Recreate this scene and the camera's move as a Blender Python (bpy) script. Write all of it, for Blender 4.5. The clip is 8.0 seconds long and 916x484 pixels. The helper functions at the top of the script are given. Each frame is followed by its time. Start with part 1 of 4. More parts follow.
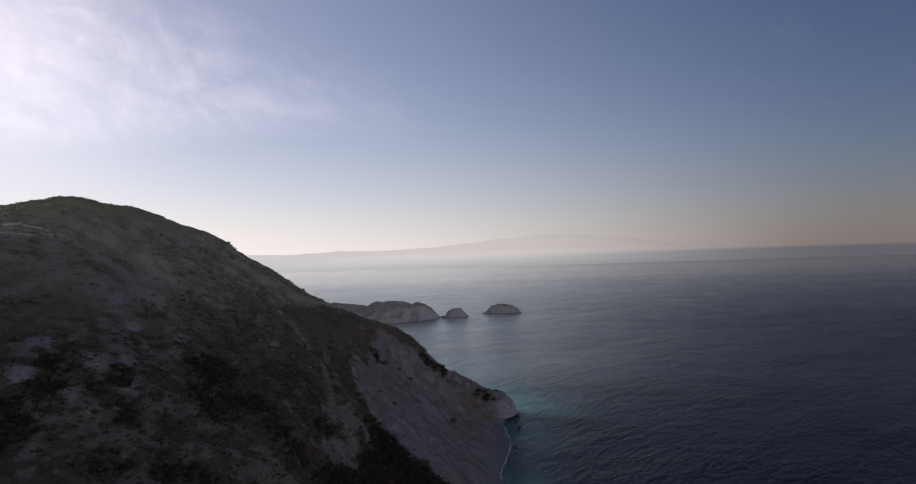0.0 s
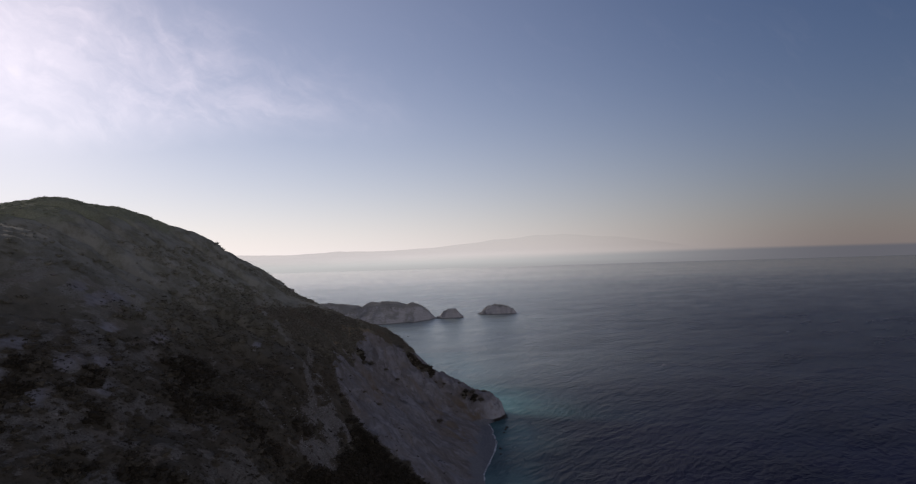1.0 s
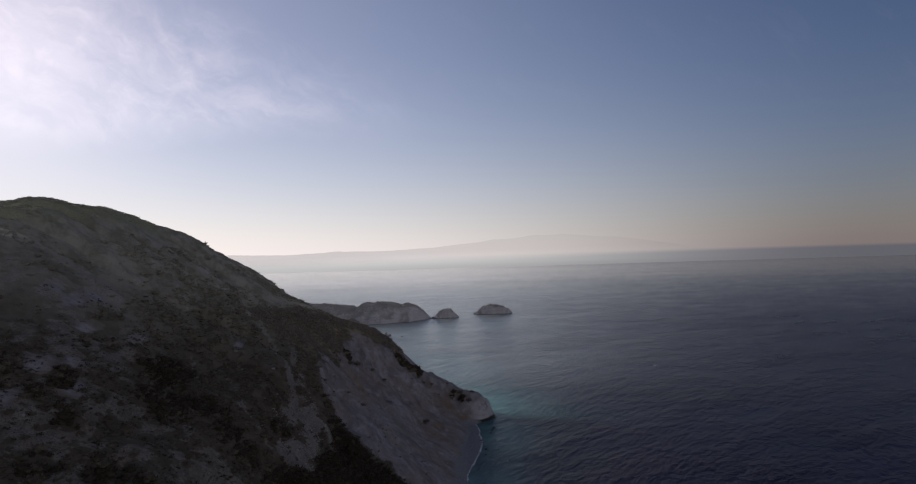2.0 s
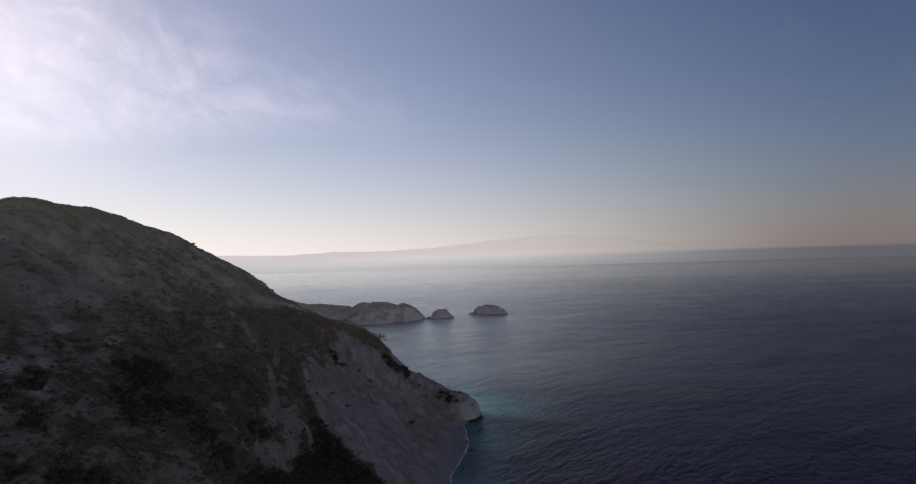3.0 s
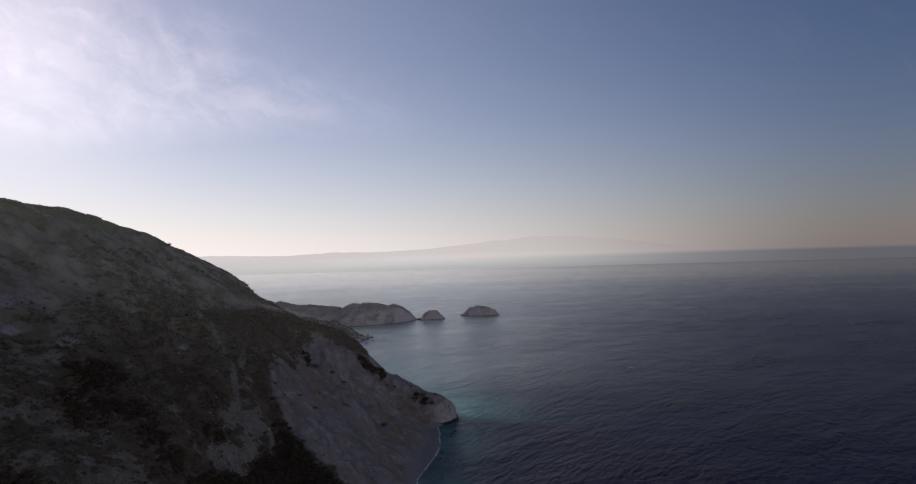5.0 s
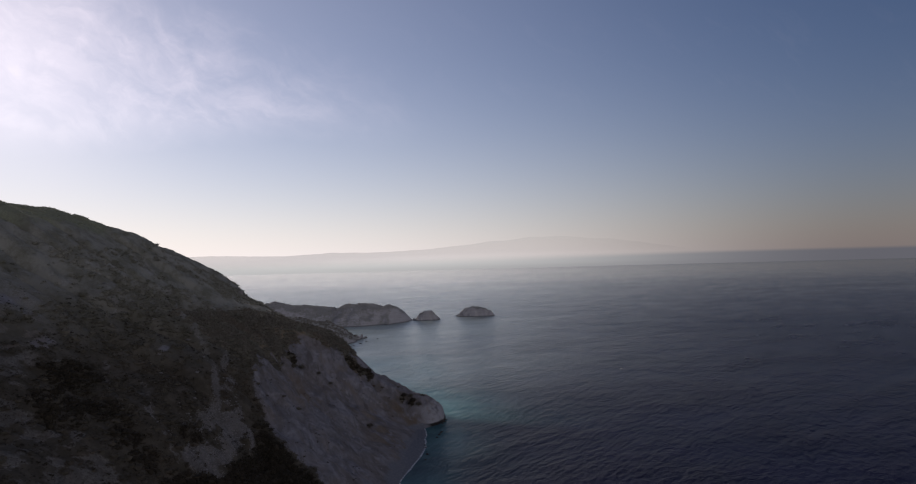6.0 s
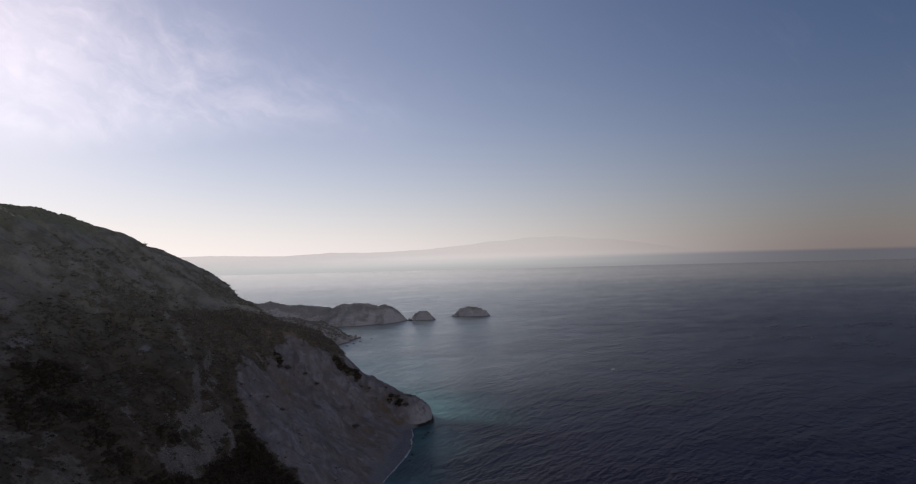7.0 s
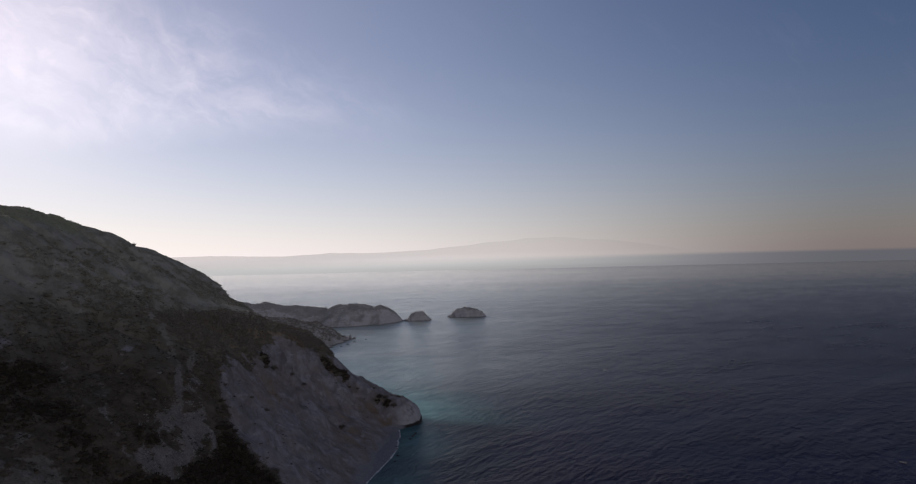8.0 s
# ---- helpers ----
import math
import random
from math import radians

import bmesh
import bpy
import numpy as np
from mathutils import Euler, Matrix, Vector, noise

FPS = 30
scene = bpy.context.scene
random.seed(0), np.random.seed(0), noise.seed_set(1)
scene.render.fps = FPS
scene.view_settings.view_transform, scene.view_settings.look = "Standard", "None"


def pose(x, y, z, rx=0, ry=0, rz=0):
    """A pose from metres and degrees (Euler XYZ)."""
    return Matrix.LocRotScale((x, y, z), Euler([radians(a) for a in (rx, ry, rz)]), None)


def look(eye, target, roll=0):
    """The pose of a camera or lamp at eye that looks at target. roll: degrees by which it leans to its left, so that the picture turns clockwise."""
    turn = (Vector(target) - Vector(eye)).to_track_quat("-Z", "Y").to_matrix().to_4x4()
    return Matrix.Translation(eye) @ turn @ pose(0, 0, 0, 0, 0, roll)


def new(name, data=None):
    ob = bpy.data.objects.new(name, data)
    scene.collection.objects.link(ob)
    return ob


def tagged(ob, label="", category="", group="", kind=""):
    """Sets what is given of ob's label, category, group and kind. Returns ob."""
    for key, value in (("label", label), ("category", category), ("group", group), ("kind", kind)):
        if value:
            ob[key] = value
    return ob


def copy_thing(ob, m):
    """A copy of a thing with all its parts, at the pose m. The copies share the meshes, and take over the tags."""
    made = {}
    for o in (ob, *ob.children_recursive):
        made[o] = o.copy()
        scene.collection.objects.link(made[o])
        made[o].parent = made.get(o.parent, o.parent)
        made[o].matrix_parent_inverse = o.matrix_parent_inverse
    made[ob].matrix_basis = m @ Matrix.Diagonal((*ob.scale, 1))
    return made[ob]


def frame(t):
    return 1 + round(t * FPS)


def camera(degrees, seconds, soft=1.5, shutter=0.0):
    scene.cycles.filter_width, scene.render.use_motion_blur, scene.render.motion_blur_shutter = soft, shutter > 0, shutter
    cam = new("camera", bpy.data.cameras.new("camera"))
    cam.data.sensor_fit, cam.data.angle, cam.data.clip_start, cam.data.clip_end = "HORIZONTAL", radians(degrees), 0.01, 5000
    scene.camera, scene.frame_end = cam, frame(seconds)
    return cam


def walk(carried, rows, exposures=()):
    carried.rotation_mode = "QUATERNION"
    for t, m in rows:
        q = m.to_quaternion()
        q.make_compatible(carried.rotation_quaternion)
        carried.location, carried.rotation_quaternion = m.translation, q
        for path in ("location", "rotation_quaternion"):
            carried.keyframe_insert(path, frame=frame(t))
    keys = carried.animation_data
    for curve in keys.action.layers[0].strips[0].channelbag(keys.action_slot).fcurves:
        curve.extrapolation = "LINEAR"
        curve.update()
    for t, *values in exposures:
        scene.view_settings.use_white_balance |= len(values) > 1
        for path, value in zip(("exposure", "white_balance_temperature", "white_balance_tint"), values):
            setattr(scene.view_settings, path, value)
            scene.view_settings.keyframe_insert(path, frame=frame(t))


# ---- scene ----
cam = camera(72.0, 8.0, 1.15)
PATH = [
    (0, (-3.724, -1.532, 99.940), (-3.651, 0.4665, 99.9816), -1.680),
    (0.5, (-0.011, -1.681, 99.895), (0.062, 0.3167, 99.9374), -1.680),
    (1, (3.700, -1.710, 99.850), (3.774, 0.2877, 99.8927), -1.677),
    (1.5, (7.411, -1.634, 99.805), (7.485, 0.3640, 99.8476), -1.671),
    (3, (18.538, -0.927, 99.666), (18.613, 1.0708, 99.7097), -1.635),
    (3.5, (22.245, -0.584, 99.618), (22.320, 1.4144, 99.6628), -1.616),
    (4, (25.951, -0.212, 99.570), (26.027, 1.7862, 99.6154), -1.595),
    (4.5, (29.657, 0.173, 99.522), (29.732, 2.1709, 99.5677), -1.570),
    (6, (40.768, 1.250, 99.374), (40.843, 3.2479, 99.4216), -1.476),
    (6.5, (44.470, 1.532, 99.324), (44.545, 3.5299, 99.3721), -1.439),
    (7, (48.171, 1.750, 99.274), (48.246, 3.7476, 99.3221), -1.398),
    (7.5, (51.871, 1.888, 99.222), (51.945, 3.8857, 99.2716), -1.355),
    (8, (55.571, 1.931, 99.171), (55.644, 3.9288, 99.2207), -1.308),
]
walk(cam, [(t, look(eye, target, roll)) for t, eye, target, roll in PATH])

# ---------------------------------------------------------------- light and sky
SUN_EL, SUN_AZ = 16.5, -35.0      # degrees above the sea, degrees east of +Y
SUN_DIR = Vector((math.sin(radians(SUN_AZ)) * math.cos(radians(SUN_EL)),
                  math.cos(radians(SUN_AZ)) * math.cos(radians(SUN_EL)), math.sin(radians(SUN_EL))))


class Nodes:
    """Short hand for building a node tree."""

    def __init__(self, tree):
        self.t = tree
        tree.nodes.clear()

    def add(self, kind, **props):
        n = self.t.nodes.new(kind)
        for k, v in props.items():
            setattr(n, k, v)
        return n

    def put(self, sock, v):
        if isinstance(v, bpy.types.NodeSocket):
            self.t.links.new(v, sock)
        elif v is not None:
            if sock.type == "RGBA" and len(v) == 3:
                v = (*v, 1.0)
            sock.default_value = v

    def math(self, op, a, b=None, c=None, clamp=False):
        n = self.add("ShaderNodeMath", operation=op, use_clamp=clamp)
        for s, v in zip(n.inputs, (a, b, c)):
            self.put(s, v)
        return n.outputs[0]

    def vmath(self, op, a, b=None, out=0):
        n = self.add("ShaderNodeVectorMath", operation=op)
        self.put(n.inputs[0], a)
        self.put(n.inputs[1], b)
        return n.outputs[out]

    def scale(self, v, s):
        n = self.add("ShaderNodeVectorMath", operation="SCALE")
        self.put(n.inputs[0], v)
        self.put(n.inputs[3], s)
        return n.outputs[0]

    def mix(self, f, a, b, blend="MIX"):
        n = self.add("ShaderNodeMix", data_type="RGBA", blend_type=blend)
        self.put(n.inputs[0], f)
        self.put(n.inputs[6], a)
        self.put(n.inputs[7], b)
        return n.outputs[2]

    def noise(self, vec, scale, detail=4.0, rough=0.55, dist=0.0, out="Fac"):
        n = self.add("ShaderNodeTexNoise")
        self.put(n.inputs["Vector"], vec)
        n.inputs["Scale"].default_value = scale
        n.inputs["Detail"].default_value = detail
        n.inputs["Roughness"].default_value = rough
        n.inputs["Distortion"].default_value = dist
        return n.outputs[out]

    def ramp(self, f, lo, hi, a=0.0, b=1.0, smooth=True):
        n = self.add("ShaderNodeMapRange", interpolation_type="SMOOTHSTEP" if smooth else "LINEAR")
        for s, v in zip(n.inputs, (f, lo, hi, a, b)):
            self.put(s, v)
        return n.outputs[0]

    def mapped(self, vec, scale=(1, 1, 1), rot=(0, 0, 0)):
        n = self.add("ShaderNodeMapping")
        self.put(n.inputs["Vector"], vec)
        n.inputs["Scale"].default_value = scale
        n.inputs["Rotation"].default_value = [radians(a) for a in rot]
        return n.outputs[0]


    def aligned(self, vec, rot, scale):
        """Turned first and stretched after."""
        return self.mapped(self.mapped(vec, (1, 1, 1), rot), scale)


def build_world():
    world = bpy.data.worlds.new("sky")
    scene.world = world
    world.use_nodes = True
    n = Nodes(world.node_tree)
    way = n.add("ShaderNodeTexCoord").outputs["Generated"]
    sep = n.add("ShaderNodeSeparateXYZ")
    n.put(sep.inputs[0], way)
    el = sep.outputs[2]
    dot = n.math("MAXIMUM", n.vmath("DOT_PRODUCT", way, tuple(SUN_DIR), 1), 0.0)
    sky = n.add("ShaderNodeTexSky", sky_type="NISHITA", sun_disc=False, sun_elevation=radians(SUN_EL),
                sun_rotation=radians(SUN_AZ), altitude=100.0, air_density=1.0, dust_density=0.15, ozone_density=3.0)
    base = n.mix(1.0, n.scale(sky.outputs[0], SKY), SKY_TINT, "MULTIPLY")
    # sea haze lying along the horizon, paler towards the sun
    side = n.ramp(dot, 0.31, 0.955)
    haze = n.mix(side, HAZE_FAR, HAZE_SUN)
    up = n.math("ABSOLUTE", el)
    # brighter, deeper haze outside the view, added as fill for the slopes
    rear_fill = n.ramp(n.math("SUBTRACT", n.math("MULTIPLY", sep.outputs[0], 0.5), sep.outputs[1]), -0.25, 0.7)
    haze = n.mix(rear_fill, haze, REAR_FILL)
    thick = n.math("ADD", n.math("MULTIPLY", rear_fill, 0.30), HAZE_DEPTH)
    lay = n.math("POWER", 2.718, n.math("MULTIPLY", n.math("DIVIDE", up, thick), -1.0))
    col = n.mix(n.math("MULTIPLY", lay, HAZE_MIX), base, haze)
    # thin bright veil round the sun
    for power, share, shade in GLOW:
        tint = n.add("ShaderNodeRGB")
        tint.outputs[0].default_value = (*shade, 1)
        col = n.vmath("ADD", col, n.scale(tint.outputs[0], n.math("MULTIPLY", n.math("POWER", dot, power), share)))
    # strands of cirrus on a high layer: a wedge that thins away from the sun
    ahead = n.math("MAXIMUM", sep.outputs[1], 0.05)
    u, v = n.math("DIVIDE", sep.outputs[0], ahead), n.math("DIVIDE", el, ahead)
    flat = n.add("ShaderNodeCombineXYZ")
    n.put(flat.inputs[0], u)
    n.put(flat.inputs[1], v)
    layer = n.vmath("ADD", flat.outputs[0], n.scale(n.vmath("SUBTRACT", n.noise(flat.outputs[0], 7.0, 4, 0.55, 0, "Color"), (0.5, 0.5, 0.5)), 0.11))
    strand = n.noise(n.aligned(layer, (0, 0, 34), (1.0, 2.6, 1.0)), 9.0, 8.0, 0.62, 0.3)
    puff = n.noise(n.aligned(layer, (0, 0, 20), (1.0, 1.7, 1.0)), 19.0, 5.0, 0.6, 0.4)
    wide = n.noise(flat.outputs[0], 4.5, 4.0, 0.55)
    stray = n.math("ADD", n.math("MULTIPLY", n.math("SUBTRACT", wide, 0.5), 0.16), n.math("MULTIPLY", n.math("SUBTRACT", strand, 0.5), 0.09))
    crest = n.math("SUBTRACT", n.math("ADD", n.math("MULTIPLY_ADD", u, -0.353, 0.2175), stray), v)
    cirrus = n.math("MULTIPLY", n.ramp(crest, -0.10, 0.075), n.ramp(n.math("ADD", u, stray), -0.36, 0.10, 1.0, 0.0))
    cirrus = n.math("MULTIPLY", cirrus, n.ramp(n.math("SUBTRACT", v, n.math("MULTIPLY", stray, 0.6)), 0.172, 0.238))
    cirrus = n.math("MULTIPLY", cirrus, n.math("ADD", n.ramp(strand, 0.28, 0.74, 0.25, 1.0), n.ramp(puff, 0.42, 0.75, 0.0, 0.40)))
    cirrus = n.math("MULTIPLY", cirrus, n.ramp(u, -0.80, -0.45, 0.62, 1.0))
    wisp = n.math("MULTIPLY", n.ramp(strand, 0.50, 0.72), n.ramp(v, 0.17, 0.30))
    wisp = n.math("MULTIPLY", n.math("MULTIPLY", wisp, n.ramp(v, 0.33, 0.45, 1.0, 0.0)), n.ramp(u, -0.45, 0.05, 0.0, 0.05))
    cirrus = n.math("ADD", cirrus, n.math("MULTIPLY", wisp, n.ramp(sep.outputs[1], 0.2, 0.5)))
    white = n.add("ShaderNodeRGB")
    white.outputs[0].default_value = (1.0, 0.77, 0.70, 1)
    col = n.vmath("ADD", col, n.scale(white.outputs[0], n.math("MULTIPLY", cirrus, CIRRUS)))
    # sea too far off to tell apart, below the horizon
    deep = n.mix(side, FAR_SEA, FAR_SEA_SUN)
    deep = n.mix(n.math("MULTIPLY", n.ramp(el, -0.021, -0.009), n.math("POWER", side, 2.0)), deep, FAR_MIST)
    col = n.mix(n.ramp(el, n.ramp(side, 0.0, 1.0, -0.004, -0.014), n.ramp(side, 0.0, 1.0, 0.0015, 0.004), 1.0, 0.0), col, deep)
    bg = n.add("ShaderNodeBackground")
    n.put(bg.inputs[0], col)
    bg.inputs[1].default_value = 1.0
    n.t.links.new(bg.outputs[0], n.add("ShaderNodeOutputWorld").inputs[0])


SKY, SKY_TINT = 0.049, (1.01, 0.97, 1.165)       # strength and tint of the Nishita sky
HAZE_FAR, HAZE_SUN = (0.205, 0.172, 0.168), (0.83, 0.772, 0.772)
REAR_FILL = (1.14, 1.05, 1.03)     # unseen bright haze behind the camera, added to light the hill
HAZE_DEPTH, HAZE_MIX = 0.11, 0.95
GLOW = ((4.0, 0.195, (1.0, 0.905, 0.90)), (26.0, 0.035, (1.0, 0.84, 0.78)), (120.0, 0.25, (1.0, 0.80, 0.70)))
FAR_SEA, FAR_SEA_SUN, FAR_MIST = (0.125, 0.124, 0.145), (0.525, 0.518, 0.522), (0.58, 0.575, 0.575)
CIRRUS = 0.185
build_world()
sun = new("sun", bpy.data.lights.new("sun", "SUN"))
sun.data.energy, sun.data.angle, sun.data.color = 1.4, radians(3.0), (1.0, 0.86, 0.70)
sun.matrix_world = look(SUN_DIR * 900, (0, 0, 0))


# ---------------------------------------------------------------- numeric noise
def lattice(ix, iy, seed):
    h = (ix.astype(np.int64) * 374761393 + iy.astype(np.int64) * 668265263 + seed * 982451653) & 0x7FFFFFFF
    h = ((h ^ (h >> 13)) * 1274126177) & 0x7FFFFFFF
    return ((h ^ (h >> 16)) & 0xFFFF) / 65535.0 * 2 - 1


def vnoise(x, y, seed=0):
    x, y = np.asarray(x, float), np.asarray(y, float)
    ix, iy = np.floor(x), np.floor(y)
    fx, fy = x - ix, y - iy
    fx, fy = fx ** 3 * (fx * (fx * 6 - 15) + 10), fy ** 3 * (fy * (fy * 6 - 15) + 10)
    a, b = lattice(ix, iy, seed), lattice(ix + 1, iy, seed)
    c, d = lattice(ix, iy + 1, seed), lattice(ix + 1, iy + 1, seed)
    return (a + (b - a) * fx) * (1 - fy) + (c + (d - c) * fx) * fy


def fbm(x, y, size, octaves=4, seed=0, gain=0.5):
    x, y = np.asarray(x, float) / size, np.asarray(y, float) / size
    s, amp, tot = 0.0, 1.0, 0.0
    for o in range(octaves):
        s = s + amp * vnoise(x * 1.0 + 17.3 * o, y - 9.1 * o, seed + o)
        tot += amp
        amp *= gain
        x, y = x * 2.03 + y * 0.21, y * 2.03 - x * 0.21
    return s / tot


def step(a, b, v):
    t = np.clip((np.asarray(v, float) - a) / (b - a), 0, 1)
    return t * t * (3 - 2 * t)


def softmin(a, b, k):
    h = np.clip(0.5 + 0.5 * (b - a) / k, 0, 1)
    return b * (1 - h) + a * h - k * h * (1 - h)


def smooth_line(v, xs, ys, w=6.0):
    """A line through a few corners, rounded off."""
    v = np.asarray(v, float)
    return (np.interp(v - w, xs, ys) + 2 * np.interp(v, xs, ys) + np.interp(v + w, xs, ys)) / 4


# ---------------------------------------------------------------- the shape of the hill
def coast_x(y):
    """Where the foot of the seaward face meets the level of the sea."""
    y = np.asarray(y, float)
    return smooth_line(y, (-400, 0, 150, 270, 296, 335, 364, 373, 379, 388, 402, 425, 520), (-90, 10, 19, 22, 23.5, 27.5, 28.5, 30, 41.8, 44.2, 44.3, 42, 40)) \
        + 2.0 * fbm(y, 0 * y, 22, 3, 5) * (1 - step(350, 366, y))


def shore_x(y):
    """The water's edge of the shingle beach."""
    y = np.asarray(y, float)
    return smooth_line(y, (-400, 0, 150, 275, 287, 296, 307, 319, 330, 341, 360, 374, 379, 386), (-100, 5, 15, 22.0, 23.6, 25.6, 28.4, 31.3, 33.2, 33.6, 33.5, 33.2, 30, 0)) + 0.5 * vnoise(y / 7.0, 0 * y, 77)


def north_y(x):
    return smooth_line(x, (-700, -250, -170, -130, -105, -80, -60, -42, -26, 4, 25, 42, 60), (720, 640, 632, 604.5, 558, 517, 466, 502, 464, 433, 419, 406.3, 396))


FACE_D = (-300, 0, 10, 20, 55, 78, 95, 140, 185, 260)
SOUTH_Z = (-60, 0, 1.2, 8, 24.8, 52.7, 58.4, 95.4, 119, 160)
NORTH_Z = (-60, 0, 4.6, 10.2, 35.1, 61.2, 69.5, 94.6, 125.9, 165.4)
CLIFF_D = (-300, -0.5, 0.4, 2.6, 6.5, 11, 19, 46, 58, 78, 95, 140, 185, 260)
CLIFF_Z = (-60, -1, 5.2, 8.8, 12.9, 15.8, 18.6, 32.5, 42.8, 56.2, 64.6, 92.6, 122, 168)
CROWN_Y = (-400, 150, 250, 290, 324, 360, 390, 450, 520, 640)
CROWN_Z = (60, 100, 119, 128.4, 135.4, 134.5, 135, 109.5, 112, 72)


def hill_base(x, y):
    """The hill without its small relief: a seaward face over a beach, a steep north face, a shoulder and a rounded crown."""
    d = coast_x(y) - x
    nose, north = step(0, 5, y - 373 - 0.35 * np.clip(40 - x, 0, 40)), step(230, 300, y)
    face = smooth_line(d, FACE_D, SOUTH_Z) * (1 - north) + smooth_line(d, FACE_D, NORTH_Z, 4.0) * north
    face = face * (1 - nose) + smooth_line(d, CLIFF_D, CLIFF_Z, 0.9) * nose
    face = np.maximum(face, np.minimum(0.10 * (shore_x(y) - x), 1.8))
    back = 1.5 * (north_y(x) - y)
    u, v = x + 80, y - 400
    shoulder = 36.7 - 0.46 * x - 0.09 * v + 0.00205 * u * u - 0.00038 * u * v - 0.00048 * v * v
    crown = np.interp(y, CROWN_Y, CROWN_Z) + np.clip(-x - 190, 0, 400) * -0.06
    knoll = 2.6 * np.exp(-(((x + 190) / 13) ** 2 + ((y - 326) / 16) ** 2)) + 3.2 * np.exp(-(((x + 143) / 15) ** 2 + ((y - 419) / 20) ** 2))
    return softmin(softmin(softmin(face, back, 6.0), shoulder, 5.0), crown, 12.0) + knoll


def flutes(x, y):
    """Worn runnels slanting down the bare face of the cape."""
    along, across = (x - 1.5 * y) / 1.8, (1.5 * x + y) / 1.8
    return 3.0 * np.abs(fbm(0.30 * along, across, 13, 4, 45, 0.6)) + 1.3 * np.abs(fbm(0.7 * along, across, 7, 4, 43, 0.6)) + 2.6 * fbm(x, y, 9, 5, 47, 0.6)


def relief(x, y):
    """Gullies running down the face, and rough ground."""
    wy = y + 14 * fbm(x, y, 60, 3, 11) + 0.10 * x
    run = np.abs(vnoise(wy / 26.0, x / 160.0, 21))
    wf = y + 9 * fbm(x, y, 18, 3, 12) + 0.25 * x
    fine = np.abs(vnoise(wf / 8.0, x / 45.0, 23))
    return -5.0 * (1 - run) ** 4 - 1.5 * (1 - fine) ** 3 * step(-0.2, 0.3, fbm(x, y, 30, 2, 27)) + 3.4 * fbm(x, y, 46, 4, 31) + 1.5 * fbm(x, y, 9, 4, 41, 0.6) \
        - flutes(x, y) * step(290, 310, y) * step(-55, -40, x)


def hill_z(x, y):
    b = hill_base(x, y)
    crag = step(26, 34, x) * step(362, 368, y) * step(1.5, 4, b)
    return b + relief(x, y) * step(1.5, 16, b) - 5.0 * crag * np.abs(fbm(x, y, 7.0, 5, 53, 0.6)) + 0.9 * crag + 0.25 * fbm(x, y, 3.0, 2, 51) * step(0.3, 3, b)


def gully_y(x):
    return np.interp(x, (-140, -59, -44, -32, -16, 0, 30), (400, 318, 290, 270, 256, 244, 226))


# clearings of pale clay in the heath: place, half widths, how bare
CLEARINGS = ((-118, 220, 4.3, 13.8, 1.3), (-111, 221, 5.9, 18.7, 1.4), (-108, 241, 2.3, 7.3, 0.9), (-101, 208, 2.6, 8.2, 1.2), (-94, 200, 2.1, 6.7, 1.1), (-108, 167, 4.4, 14.0, 1.4),
             (-110, 186, 2.7, 8.7, 0.9), (-100, 178, 1.6, 5.1, 1.1), (-93, 175, 2.8, 9.0, 1.2), (-90, 168, 2.1, 6.7, 1.1), (-103, 152, 2.9, 9.3, 1.2), (-97, 146, 3.3, 10.6, 1.3),
             (-94, 150, 3.6, 11.6, 1.3), (-84, 168, 3.9, 12.3, 1.4), (-94, 159, 2.6, 8.4, 1.1), (-86, 211, 3.6, 11.5, 0.7), (-129, 210, 4.3, 13.7, 0.8), (-131, 197, 4.1, 13.1, 0.8),
             (-133, 232, 5.5, 17.5, 0.7), (-86, 147, 3.5, 11.1, 1.0), (-88, 138, 3.6, 11.5, 1.0), (-59, 179, 3.3, 10.5, 0.9), (-53, 197, 2.9, 9.3, 0.8), (-122, 341, 4, 16, 0.8))


# dark clumps of tall scrub on the open slope: place, half widths
CLUMPS = ((-98, 139, 3, 6), (-93, 133, 3, 5), (-97, 152, 2.5, 4), (-89, 171, 3.2, 5), (-89, 160, 2.5, 4), (-81, 160, 2.8, 4), (-71, 194, 7, 10), (-65, 204, 5, 8), (-79, 215, 6, 11),
          (-101, 161, 4, 4), (-77, 139, 3, 4), (-65, 146, 4.5, 4), (-57, 148, 2.5, 3), (-50, 159, 2.5, 3), (-49, 198, 2.5, 5), (-45, 224, 3, 4), (-55, 198, 3, 5),
          (-10, 389, 4.2, 3.2), (-2, 391, 3.0, 2.2), (19.5, 384, 1.7, 1.5), (25, 381.6, 2.0, 1.5), (24, 398, 1.8, 2.2), (-39, 353, 2.4, 4.5))
